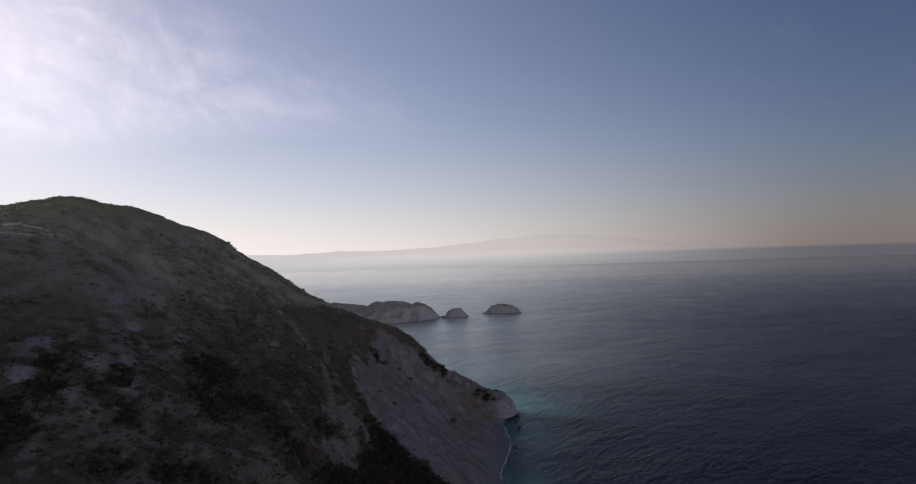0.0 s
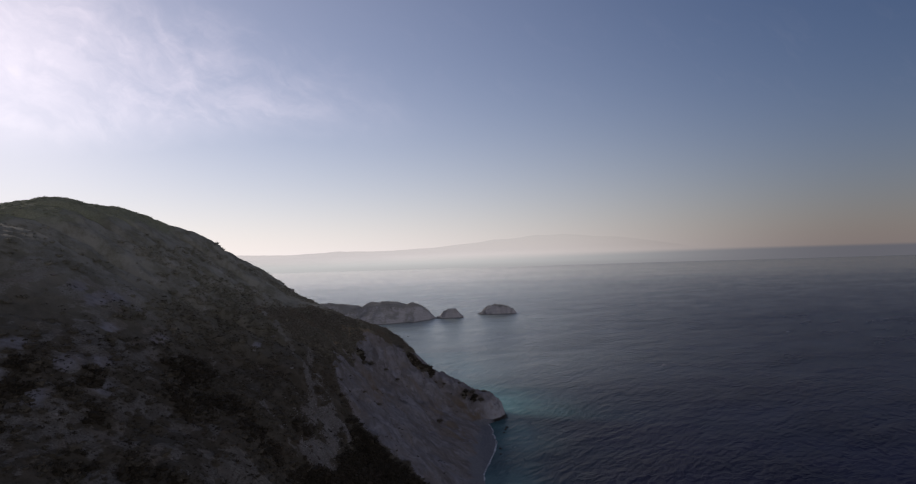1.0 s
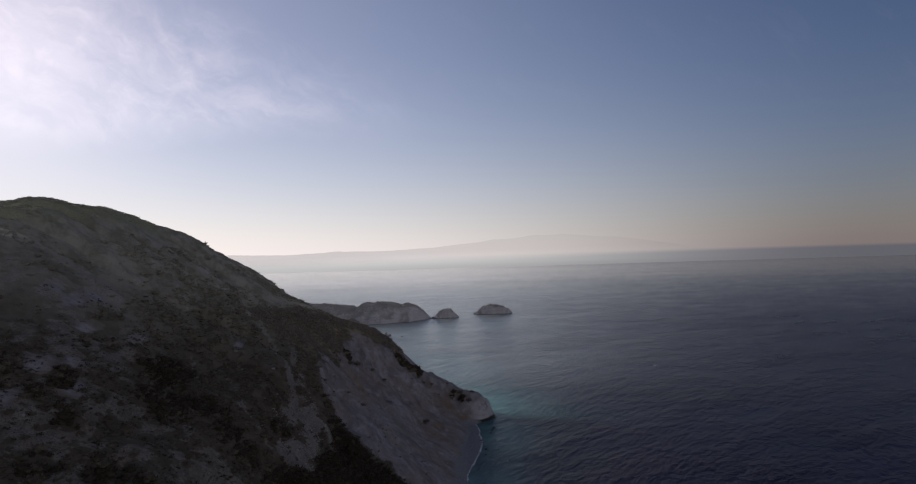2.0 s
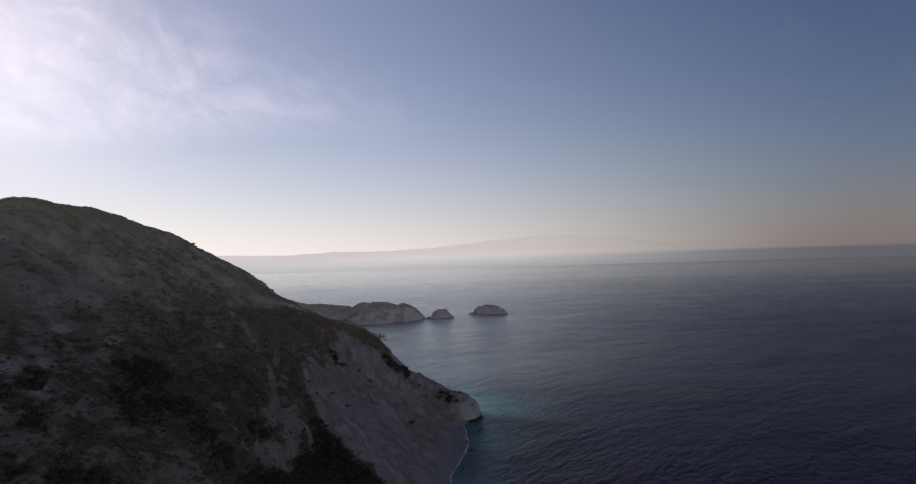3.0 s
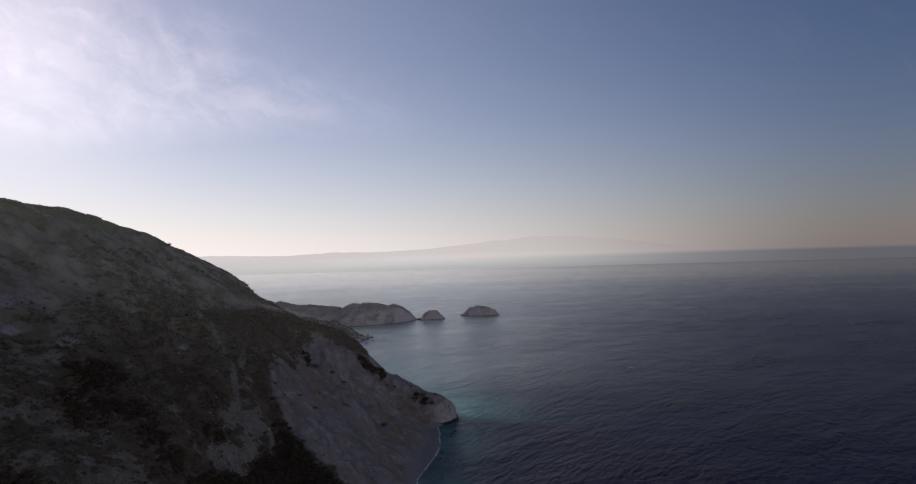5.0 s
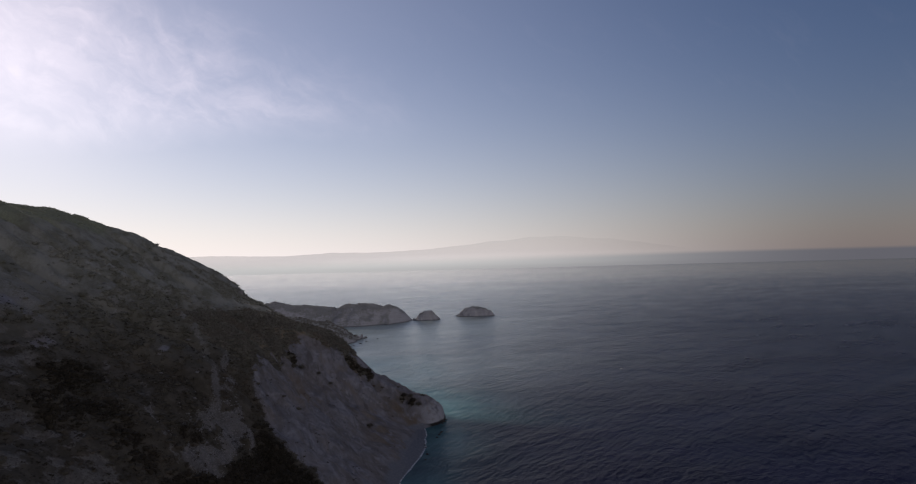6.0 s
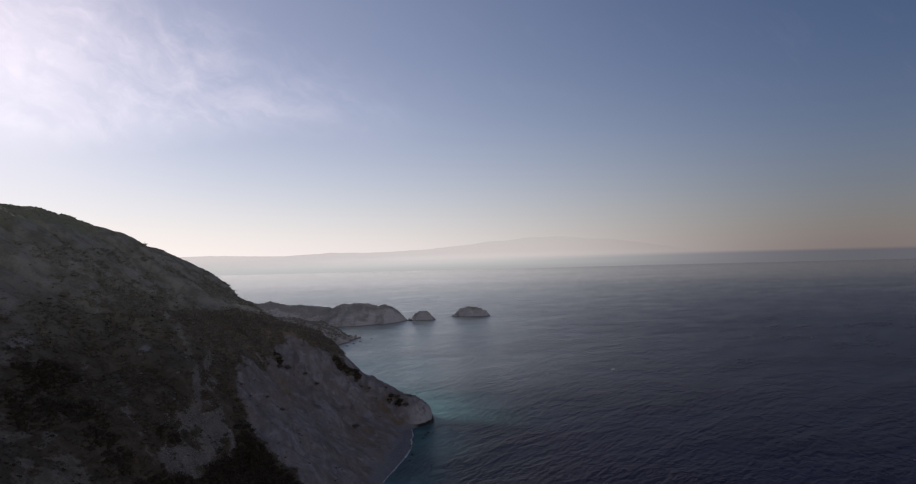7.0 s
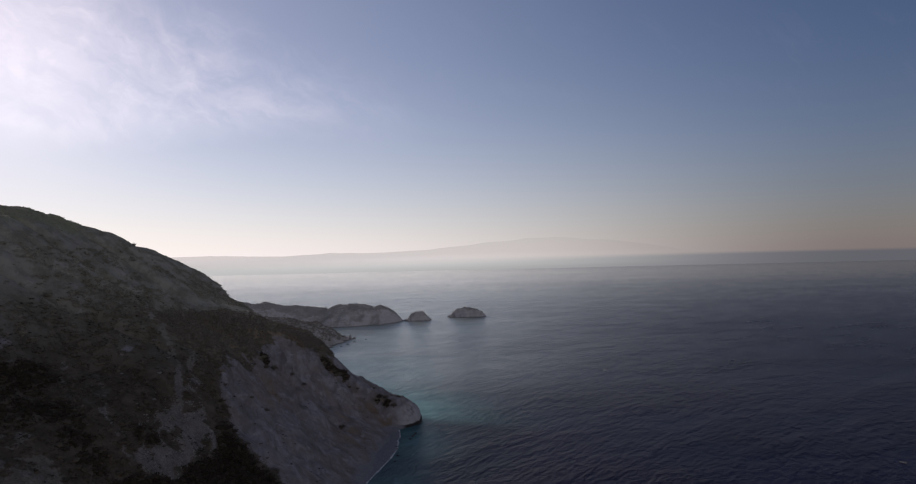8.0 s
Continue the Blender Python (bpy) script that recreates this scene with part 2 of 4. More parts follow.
# washed-out patches of pale clay: place, half widths
PATCHES = ((-118.3, 219, 2.2, 3.8), (-111.5, 223, 2.6, 10.5), (-107.8, 168.5, 2.6, 4.0), (-91.3, 182.4, 2.4, 5.5), (-86, 171, 2.4, 5), (-93, 153.5, 2.9, 4.4),
           (-103, 152.6, 2.2, 3.4), (-101, 204.7, 2.2, 4.8), (-92, 219.6, 2.2, 7.0), (-95.6, 172, 2.6, 4.6), (-72.8, 269, 1.8, 3.6))
RUNS = ((((211, 219, 229, 240), (-62, -69, -76, -82)), (210, 242), 2.2), (((206, 211, 217, 237), (-38, -46, -56, -67)), (205, 240), 2.4),
        (((196, 205, 214), (-93, -101, -107)), (194, 216), 3.0), (((302, 312, 318, 322), (-76, -70, -62, -54)), (301, 321), 2.2), (((203, 215, 236), (-126, -134, -139)), (200, 238), 3.2))


def ragged_spots(spots, x, y):
    """1 within ragged round spots of given centres and radii."""
    ragged = 0.55 * fbm(x, y, 7, 4, 191, 0.6) + 0.35 * fbm(x, y, 2.5, 3, 193)
    out = 0.0
    for px, py, rx, ry in spots:
        out = np.maximum(out, step(1.25, 0.85, np.sqrt(((x - px) / rx) ** 2 + ((y - py) / ry) ** 2) + ragged))
    return out


def bare_ground(x, y):
    """How bare of scrub the ground is: 1 on the pale clay and scree, 0 under closed scrub."""
    z = hill_base(x, y)
    n1, n2, n3 = fbm(x, y, 34, 4, 61), fbm(x, y, 11, 4, 67, 0.6), fbm(x, y, 4.5, 3, 69, 0.6)
    # ledges along the slope break the cover up
    b1, b2, b3 = fbm(1.5 * x, 0.5 * y, 30, 4, 161), fbm(2.1 * x, 0.75 * y, 11, 4, 167, 0.6), fbm(2.1 * x, 0.8 * y, 4.5, 3, 169, 0.6)
    gy = gully_y(x) + 5 * n1 + 8 * n2 + 3 * n3
    wob = 7 * n1 + 8 * n2 + 3 * n3
    headland = step(0, 13, y - gy) * step(-56, -42, x + wob) * step(-2.5, 5.0, 54 - 12 * step(375, 395, y) - z + 0.9 * wob)
    top = step(-63, -52, x) * step(206, 218, y + wob) * step(11, 17, gy - y) * (1 - step(-36, -28, x + 0.4 * wob))
    narrow = 1 - step(4, 9, np.abs(y - gy + 17)) * (1 - step(-54, -44, x))
    scree = top * np.clip(narrow, 0, 1) * step(-0.50, -0.02, b2 + 1.2 * b3)
    low = step(-99, -88, x + 0.6 * wob + 0.25 * (y - 150)) * (1 - step(-40, -33, x + 0.6 * wob)) * (1 - step(186, 206, y + wob + 0.5 * (x + 60)))
    low = low * step(-0.42, 0.16, b2 + 0.9 * b3 + 0.4 * n1)
    high = step(-128, -108, x + wob) * (1 - step(-84, -74, x + wob)) * (1 - step(226, 250, y + wob)) * step(0.02, 0.34, b2 + 0.8 * b1 + 0.5 * b3)
    faint = step(-150, -130, x + wob) * (1 - step(-90, -60, x)) * step(0.12, 0.40, b2 + 0.8 * b1 + 0.3 * b3) * (1 - step(330, 360, y))
    for px, py, rx, ry, share in CLEARINGS:
        r = np.sqrt(((x - px) / rx) ** 2 + ((y - py) / ry) ** 2) + 0.8 * b2 + 0.5 * b3
        high = np.maximum(high, share * step(1.2, 0.75, r) * step(-0.55, -0.08, b2 + 1.1 * b3))
    # narrow washed-out runs down the slope
    scar = np.abs(y - np.interp(x, (-132, -105, -95, -80, -67, -59, -50, -46), (372, 346, 332, 306, 295, 283, 264, 256)) + 4 * n1 + 3 * n2)
    scar = step(5.5, 1.5, scar) * step(-136, -128, x) * step(-44, -50, x) * step(-0.45, 0.10, b3 + 0.6 * n2)
    for line, ends, wide in RUNS:
        run = np.abs(x - np.interp(y, *line) + 1.6 * n2 + 1.2 * n3)
        scar = np.maximum(scar, 0.85 * step(wide, 0.35 * wide, run) * step(ends[0], ends[0] + 4, y) * step(ends[1], ends[1] - 4, y) * step(-0.5, 0.05, b3 + 0.5 * n2))
    scar = np.maximum(scar, 0.95 * ragged_spots(PATCHES, x, y))
    thicket = np.exp(-(((x + 66) / 13) ** 2 + ((y - 203) / 11) ** 2)) + np.exp(-(((x + 84) / 16) ** 2 + ((y - 248) / 18) ** 2))
    field = np.maximum(np.maximum(0.72 * scree, 0.62 * low), np.maximum(0.62 * high, 0.40 * faint)) * (1 + 0.7 * b3) * np.clip(1 - 1.4 * thicket, 0, 1)
    field = np.maximum(field, 0.80 * scar) * (1 - ragged_spots(CLUMPS, x, y))
    strand = step(-2.5, 0.5, x - coast_x(y) + 11) * (y > 200)
    return np.clip(np.maximum(np.maximum(headland * (1 - ragged_spots(CLUMPS, x, y)), field), strand), 0, 1)


def dry_grass(x, y):
    """Dry grass on the shoulder, along narrow ledges that follow the slope."""
    z = hill_base(x, y)
    ledge = step(0.1, 0.8, np.sin(2 * math.pi * (z + 2.2 * fbm(x, y, 25, 3, 171)) / 3.4)) * step(-0.25, 0.1, fbm(x, y, 12, 3, 173))
    return (0.25 + 0.75 * ledge) * step(0.0, 0.35, fbm(x, y, 16, 3, 71) + 0.35 * fbm(x, y, 3, 2, 73) + 0.1) * step(320, 335, y) * step(-76, -62, x) * step(53, 58, hill_base(x, y))


def tall_scrub(x, y):
    """1 in the tall dark scrub of the gully and the foot of the slope."""
    n1, n2 = fbm(x, y, 30, 4, 105), fbm(x, y, 10, 4, 106)
    gy = gully_y(x)
    strip = np.exp(-(((y - gy + 6 + 7 * n2 + 4 * n1) / (5.2 + 1.5 * n2)) ** 2)) * step(-42, -24, x + 10 * n2)
    edge = np.interp(y, (150, 187, 207, 215, 237, 255), (-44, -42, -40, -35, -29, -22))
    foot = step(-3, 3, x - edge + 5 * n1 + 5 * n2) * step(-3, 4, gy - y) * step(150, 185, y + 15 * n1)
    return np.clip(np.maximum(np.maximum(strip, foot), np.where(y > 300, 0.75, 0.30) * ragged_spots(CLUMPS, x, y)), 0, 1)


def thicket(x, y):
    """1 where the heath closes to thickets of medium height."""
    n1, n2, n3 = fbm(1.5 * x, 0.55 * y, 30, 4, 105), fbm(2 * x, 0.75 * y, 10, 4, 106), fbm(x, y, 4, 3, 107)
    clump = np.exp(-(((x + 66) / 13) ** 2 + ((y - 203) / 11) ** 2)) + np.exp(-(((x + 86) / 17) ** 2 + ((y - 246) / 20) ** 2))
    ledge = step(-0.22, 0.24, n1 + 0.7 * n2 + 0.5 * n3) * step(-150, -120, x)
    brow = step(-66, -54, x + 5 * n2) * step(4, 10, y - gully_y(x)) * step(44, 50, hill_base(x, y) + 12 * step(375, 395, y) + 11 * n2)
    return np.clip(np.maximum(np.maximum(1.3 * clump + 0.7 * n2 - 0.3, ledge * (1 - brow)), 0.95 * brow) + 0.6 * step(92, 66, hill_base(x, y)) * (y < gully_y(x)) * step(-0.3, 0.3, n2) + np.exp(-(((y - gully_y(x) + 5 + 8 * n2) / 8.0) ** 2)) * step(-74, -58, x), 0, 1)


def brow(x, y):
    """1 in the band of thick scrub that overhangs the bare face."""
    z, n1, n2 = hill_base(x, y), fbm(x, y, 24, 3, 181), fbm(x, y, 8, 3, 183)
    rim = 54 - 12 * step(375, 395, y)
    band = step(-5, 0, z - rim + 4 * n2) * step(38, 15, z - rim + 4 * n1 + 3 * n2) * step(300, 316, y + 8 * n1)
    band = band * step(-80, -66, x + 6 * n2 - 0.15 * (y - 380)) * step(-0.55, -0.2, n2 + 0.4 * n1)
    return np.maximum(band, 0.25 * ragged_spots(CLUMPS, x, y) * (y > 300))


def upper(x, y):
    """1 where low grey-green heath grows."""
    return (1 - tall_scrub(x, y)) * (1 - 0.85 * thicket(x, y)) * (0.30 + 0.70 * step(66, 98, hill_base(x, y)))


def pale_rock(x, y):
    """White limestone: the cliff of the cape and the rubble beside the gully."""
    z = hill_base(x, y)
    cape = step(28, 31, x + 2.5 * fbm(x, y, 6, 3, 75)) * step(364, 370, y) * (1 - step(11, 15, z))
    heap = step(-62, -50, x) * (1 - step(-36, -30, x)) * (y > 215) * step(2, 9, gully_y(x) - y) * step(-0.05, 0.25, fbm(2 * x, y, 7, 4, 76, 0.6))
    return np.clip(np.maximum(cape, 0.30 * heap), 0, 1)


# ---------------------------------------------------------------- materials
def material(name):
    m = bpy.data.materials.new(name)
    m.use_nodes = True
    n = Nodes(m.node_tree)
    out = n.add("ShaderNodeOutputMaterial")
    return m, n, out


def principled(n, out, color, rough=0.9, normal=None, spec=0.3, **more):
    b = n.add("ShaderNodeBsdfPrincipled")
    n.put(b.inputs["Base Color"], color)
    n.put(b.inputs["Roughness"], rough)
    b.inputs["Specular IOR Level"].default_value = spec
    if normal is not None:
        n.put(b.inputs["Normal"], normal)
    n.t.links.new(b.outputs[0], out.inputs[0])
    return b


def bump(n, height, distance, strength=1.0, normal=None):
    b = n.add("ShaderNodeBump")
    b.inputs["Strength"].default_value = strength
    n.put(b.inputs["Distance"], distance)
    n.put(b.inputs["Height"], height)
    if normal is not None:
        n.put(b.inputs["Normal"], normal)
    return b.outputs[0]


def attribute(n, name):
    return n.add("ShaderNodeAttribute", attribute_name=name).outputs["Fac"]


def upslope_haze(n, pos):
    """0 low on the hill, 1 on its heights and its far shoulder: haze painted as paler colour."""
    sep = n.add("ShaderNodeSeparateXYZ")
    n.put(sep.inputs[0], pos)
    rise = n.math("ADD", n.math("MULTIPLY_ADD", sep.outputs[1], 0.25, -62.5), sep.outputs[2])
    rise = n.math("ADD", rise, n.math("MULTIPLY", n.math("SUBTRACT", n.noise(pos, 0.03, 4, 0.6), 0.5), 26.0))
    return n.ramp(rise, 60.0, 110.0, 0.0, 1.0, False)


def cover(n, pos):
    """Patches of thicker and thinner growth, drawn out along the slope."""
    return n.ramp(n.noise(n.aligned(pos, (0, 0, 62), (0.6, 1.0, 0.8)), 0.085, 8, 0.74, 0.15), 0.40, 0.62)


def ground_material():
    m, n, out = material("hill_ground")
    pos = n.add("ShaderNodeNewGeometry").outputs["Position"]
    # soil and earth grow paler with height: haze put into their colour
    climb_haze, thick = upslope_haze(n, pos), cover(n, pos)
    bare, dry = attribute(n, "bare"), attribute(n, "dry")
    big, mid, fine = n.noise(n.aligned(pos, (0, 0, 50), (0.5, 1.2, 0.8)), 0.055, 6, 0.65, 0.6), n.noise(pos, 0.22, 6, 0.65), n.noise(pos, 1.3, 5, 0.7)
    runs = n.noise(n.aligned(pos, (0, 0, 56), (0.075, 0.15, 0.11)), 1.0, 8, 0.66, 1.0)
    clay = n.mix(n.ramp(runs, 0.35, 0.68), (0.114, 0.108, 0.117), (0.202, 0.196, 0.222))
    clay = n.mix(n.ramp(mid, 0.50, 0.72), clay, (0.238, 0.231, 0.258))
    clay = n.mix(n.math("MULTIPLY", n.ramp(big, 0.46, 0.60), 0.38), clay, (0.146, 0.120, 0.104))
    clay = n.mix(n.math("MULTIPLY", n.ramp(fine, 0.58, 0.75), 0.6), clay, (0.082, 0.074, 0.069))
    # dark streaks: brown blotches plus shading of the runnels put into colour
    stain_shade = n.noise(n.aligned(pos, (0, 0, 56), (0.45, 1.0, 0.6)), 0.13, 6, 0.68, 0.9)
    clay = n.mix(n.math("MULTIPLY", n.ramp(stain_shade, 0.50, 0.66), 0.6), clay, (0.077, 0.067, 0.064))
    clay = n.mix(n.math("MULTIPLY", attribute(n, "pale"), n.ramp(mid, 0.30, 0.55)), clay, (0.258, 0.256, 0.286))
    sep = n.add("ShaderNodeSeparateXYZ")
    n.put(sep.inputs[0], pos)
    # dark line at the cape's foot: wet rock plus undercut shade put into colour
    wet = n.ramp(n.math("ADD", sep.outputs[2], mid), 1.7, 2.5, 1.0, 0.0)
    clay = n.mix(n.math("MULTIPLY", wet, attribute(n, "pale")), clay, (0.02, 0.018, 0.018))
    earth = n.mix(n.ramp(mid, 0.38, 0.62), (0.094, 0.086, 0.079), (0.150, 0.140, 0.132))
    earth = n.mix(climb_haze, earth, n.mix(thick, (0.285, 0.276, 0.254), (0.188, 0.180, 0.152)))
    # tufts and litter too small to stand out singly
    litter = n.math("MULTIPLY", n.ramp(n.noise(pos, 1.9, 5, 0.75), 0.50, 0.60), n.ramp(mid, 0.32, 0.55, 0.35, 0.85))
    earth = n.mix(litter, earth, n.mix(climb_haze, (0.050, 0.042, 0.033), n.mix(thick, (0.190, 0.183, 0.157), (0.130, 0.124, 0.098))))
    clay = n.mix(attribute(n, "earthy"), clay, earth)
    iron = n.math("MULTIPLY", attribute(n, "ochre"), n.ramp(n.noise(n.aligned(pos, (0, 0, 50), (0.5, 1.0, 0.8)), 0.22, 5, 0.65, 0.6), 0.40, 0.60))
    clay = n.mix(iron, clay, (0.128, 0.100, 0.077))
    rust = n.ramp(n.noise(n.aligned(pos, (0, 0, 40), (0.6, 1.0, 0.9)), 0.075, 5, 0.62, 0.7), 0.50, 0.64)
    clay = n.mix(n.math("MULTIPLY", rust, 0.38), clay, (0.150, 0.119, 0.094))
    shingle = n.mix(n.ramp(fine, 0.35, 0.65), (0.112, 0.114, 0.129), (0.163, 0.165, 0.185))
    clay = n.mix(attribute(n, "beach"), clay, shingle)
    soil = n.mix(climb_haze, n.mix(n.ramp(mid, 0.4, 0.65), (0.053, 0.046, 0.036), (0.082, 0.070, 0.056)),
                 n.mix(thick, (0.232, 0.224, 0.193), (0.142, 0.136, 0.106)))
    soil = n.mix(n.math("MULTIPLY", n.ramp(fine, 0.6, 0.72), 0.25), soil, (0.10, 0.09, 0.075))
    straw = n.mix(n.ramp(fine, 0.4, 0.65), (0.165, 0.130, 0.090), (0.235, 0.190, 0.138))
    edge = n.math("ADD", bare, n.math("MULTIPLY", n.math("SUBTRACT", fine, 0.5), 0.9))
    col = n.mix(n.ramp(edge, 0.33, 0.55), soil, clay)
    col = n.mix(dry, col, straw)
    turf = n.mix(n.ramp(fine, 0.4, 0.65), (0.170, 0.176, 0.120), (0.245, 0.248, 0.174))
    col = n.mix(attribute(n, "turf"), col, turf)
    h = n.math("ADD", n.math("MULTIPLY", mid, 1.2), n.math("MULTIPLY", fine, 0.5))
    h = n.math("ADD", h, n.math("MULTIPLY", runs, 1.2))
    principled(n, out, col, 0.95, bump(n, h, n.ramp(bare, 0.2, 0.6, 0.5, 1.0), 0.9), 0.15)
    return m


def rock_material(name, pale, mid_c, dark, green=0.0):
    m, n, out = material(name)
    geo = n.add("ShaderNodeNewGeometry")
    pos = geo.outputs["Position"]
    big, mid, fine = n.noise(pos, 0.07, 5, 0.6), n.noise(pos, 0.33, 6, 0.65), n.noise(pos, 1.6, 5, 0.7)
    beds = n.noise(n.mapped(pos, (0.06, 0.06, 0.55), (12, 5, 0)), 1.0, 5, 0.6, 0.5)
    col = n.mix(n.ramp(beds, 0.38, 0.64), mid_c, pale)
    col = n.mix(n.ramp(mid, 0.55, 0.75), col, dark)
    col = n.mix(n.math("MULTIPLY", n.ramp(big, 0.5, 0.65), 0.5), col, mid_c)
    if green:
        sep = n.add("ShaderNodeSeparateXYZ")
        n.put(sep.inputs[0], geo.outputs["Normal"])
        up = n.math("ADD", sep.outputs[2], n.math("MULTIPLY", n.math("SUBTRACT", mid, 0.5), 0.8))
        col = n.mix(n.math("MULTIPLY", n.ramp(up, 0.62, 0.82), green), col, (0.17, 0.165, 0.125))
    # wet dark band at the waterline
    sp = n.add("ShaderNodeSeparateXYZ")
    n.put(sp.inputs[0], pos)
    wet = n.ramp(n.math("ADD", sp.outputs[2], n.math("MULTIPLY", mid, 1.5)), 1.2, 2.4, 1.0, 0.0)
    col = n.mix(n.math("MULTIPLY", wet, 0.6), col, (0.035, 0.031, 0.028))
    h = n.math("ADD", n.math("MULTIPLY", mid, 1.6), n.math("MULTIPLY", fine, 0.5))
    principled(n, out, col, 0.9, bump(n, h, 1.0, 0.9), 0.2)
    return m


def leaf_material(name, a, b, c, high=None):
    """Leaves between a and b, in places c; towards high where haze is put into the colour."""
    m, n, out = material(name)
    geo = n.add("ShaderNodeNewGeometry")
    rnd, pos = geo.outputs["Random Per Island"], geo.outputs["Position"]
    col = n.mix(rnd, a, b)
    col = n.mix(n.ramp(n.noise(pos, 0.03, 4), 0.5, 0.68), col, c)
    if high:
        # paler leaf colour that stands for haze on the heights
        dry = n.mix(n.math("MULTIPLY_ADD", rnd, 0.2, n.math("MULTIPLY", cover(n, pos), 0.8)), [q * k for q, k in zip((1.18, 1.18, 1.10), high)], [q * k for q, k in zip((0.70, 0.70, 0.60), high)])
        col = n.mix(upslope_haze(n, pos), col, dry)
    principled(n, out, col, 0.8, None, 0.12)
    return m


def water_material():
    m, n, out = material("sea_water")
    pos = n.add("ShaderNodeNewGeometry").outputs["Position"]
    shallow = attribute(n, "shallow")
    patch = n.noise(pos, 0.02, 4, 0.6)
    deep = n.mix(n.ramp(patch, 0.35, 0.65), (0.011, 0.010, 0.028), (0.016, 0.014, 0.038))
    lit = n.mix(n.ramp(n.noise(pos, 0.09, 4, 0.6), 0.35, 0.65), (0.12, 0.28, 0.28), (0.17, 0.36, 0.35))
    # water colour carries distance haze over the bay and far sea, besides turbidity
    milk_haze = n.mix(n.ramp(patch, 0.35, 0.65), (0.315, 0.365, 0.335), (0.39, 0.445, 0.40))
    col = n.mix(attribute(n, "milky_haze"), deep, milk_haze)
    col = n.mix(shallow, col, lit)
    wave = n.noise(n.aligned(pos, (0, 0, -58), (0.40, 1.0, 1.0)), 0.46, 2, 0.5, 0.3)
    chop = n.noise(n.aligned(pos, (0, 0, -38), (0.65, 1.0, 1.0)), 1.4, 2, 0.5, 0.3)
    swell = n.noise(n.aligned(pos, (0, 0, -54), (0.36, 1.0, 1.0)), 0.21, 2, 0.5, 0.3)
    long = n.noise(n.aligned(pos, (0, 0, -46), (0.4, 1.0, 1.0)), 0.055, 2, 0.5, 0.5)
    gust = n.ramp(n.noise(n.mapped(pos, (0.7, 1.0, 1.0), (0, 0, -15)), 0.012, 3, 0.5), 0.3, 0.7, 0.7, 1.15)
    # trains of waves, higher and lower by turns
    lanes = n.noise(n.aligned(pos, (0, 0, -40), (0.40, 1.0, 1.0)), 0.030, 5, 0.62, 0.4)
    gust = n.math("MULTIPLY", gust, n.ramp(lanes, 0.32, 0.68, 0.72, 1.28))
    h = n.math("MULTIPLY", n.math("ADD", n.math("ADD", n.math("MULTIPLY", long, 0.22), n.math("MULTIPLY", swell, 0.42)), n.math("ADD", n.math("MULTIPLY", wave, 0.26), n.math("MULTIPLY", chop, 0.13))), gust)
    slick = n.noise(n.mapped(pos, (0.5, 1.0, 1.0), (0, 0, -8)), 0.004, 4, 0.55, 0.5)
    sep = n.add("ShaderNodeSeparateXYZ")
    n.put(sep.inputs[0], pos)
    # rougher water near the cape than far out
    wind = n.ramp(n.math("SUBTRACT", sep.outputs[1], n.math("MULTIPLY", n.math("MINIMUM", sep.outputs[0], 600.0), 1.3)), 0.0, 750.0, 0.25, 0.23)
    far = n.ramp(sep.outputs[1], 600.0, 5400.0, 1.0, 0.0, False)
    wind = n.math("ADD", n.math("MULTIPLY", wind, n.ramp(far, 0.58, 0.96, n.ramp(attribute(n, "calm_haze"), 0.0, 1.0, 0.55, 0.34, False), 1.0, False)), n.ramp(far, 0.05, 0.35, 0.035, 0.0, False))
    rough = n.math("ADD", wind, n.math("MULTIPLY", n.math("ADD", n.ramp(slick, 0.3, 0.7, -0.012, 0.018), n.ramp(lanes, 0.3, 0.7, -0.02, 0.02)), n.ramp(far, 0.2, 1.0, 0.15, 1.0, False)))
    b = principled(n, out, col, rough, bump(n, n.math("MULTIPLY", h, n.ramp(far, 0.0, 1.0, 0.14, 1.0, False)), 1.0, WAVE), 0.5)
    # index only sets brightness: low in open water, raised where haze is imitated
    n.put(b.inputs["IOR"], n.ramp(attribute(n, "calm_haze"), 0.0, 1.0, 1.09, 1.31, False))
    return m


WAVE = 2.0


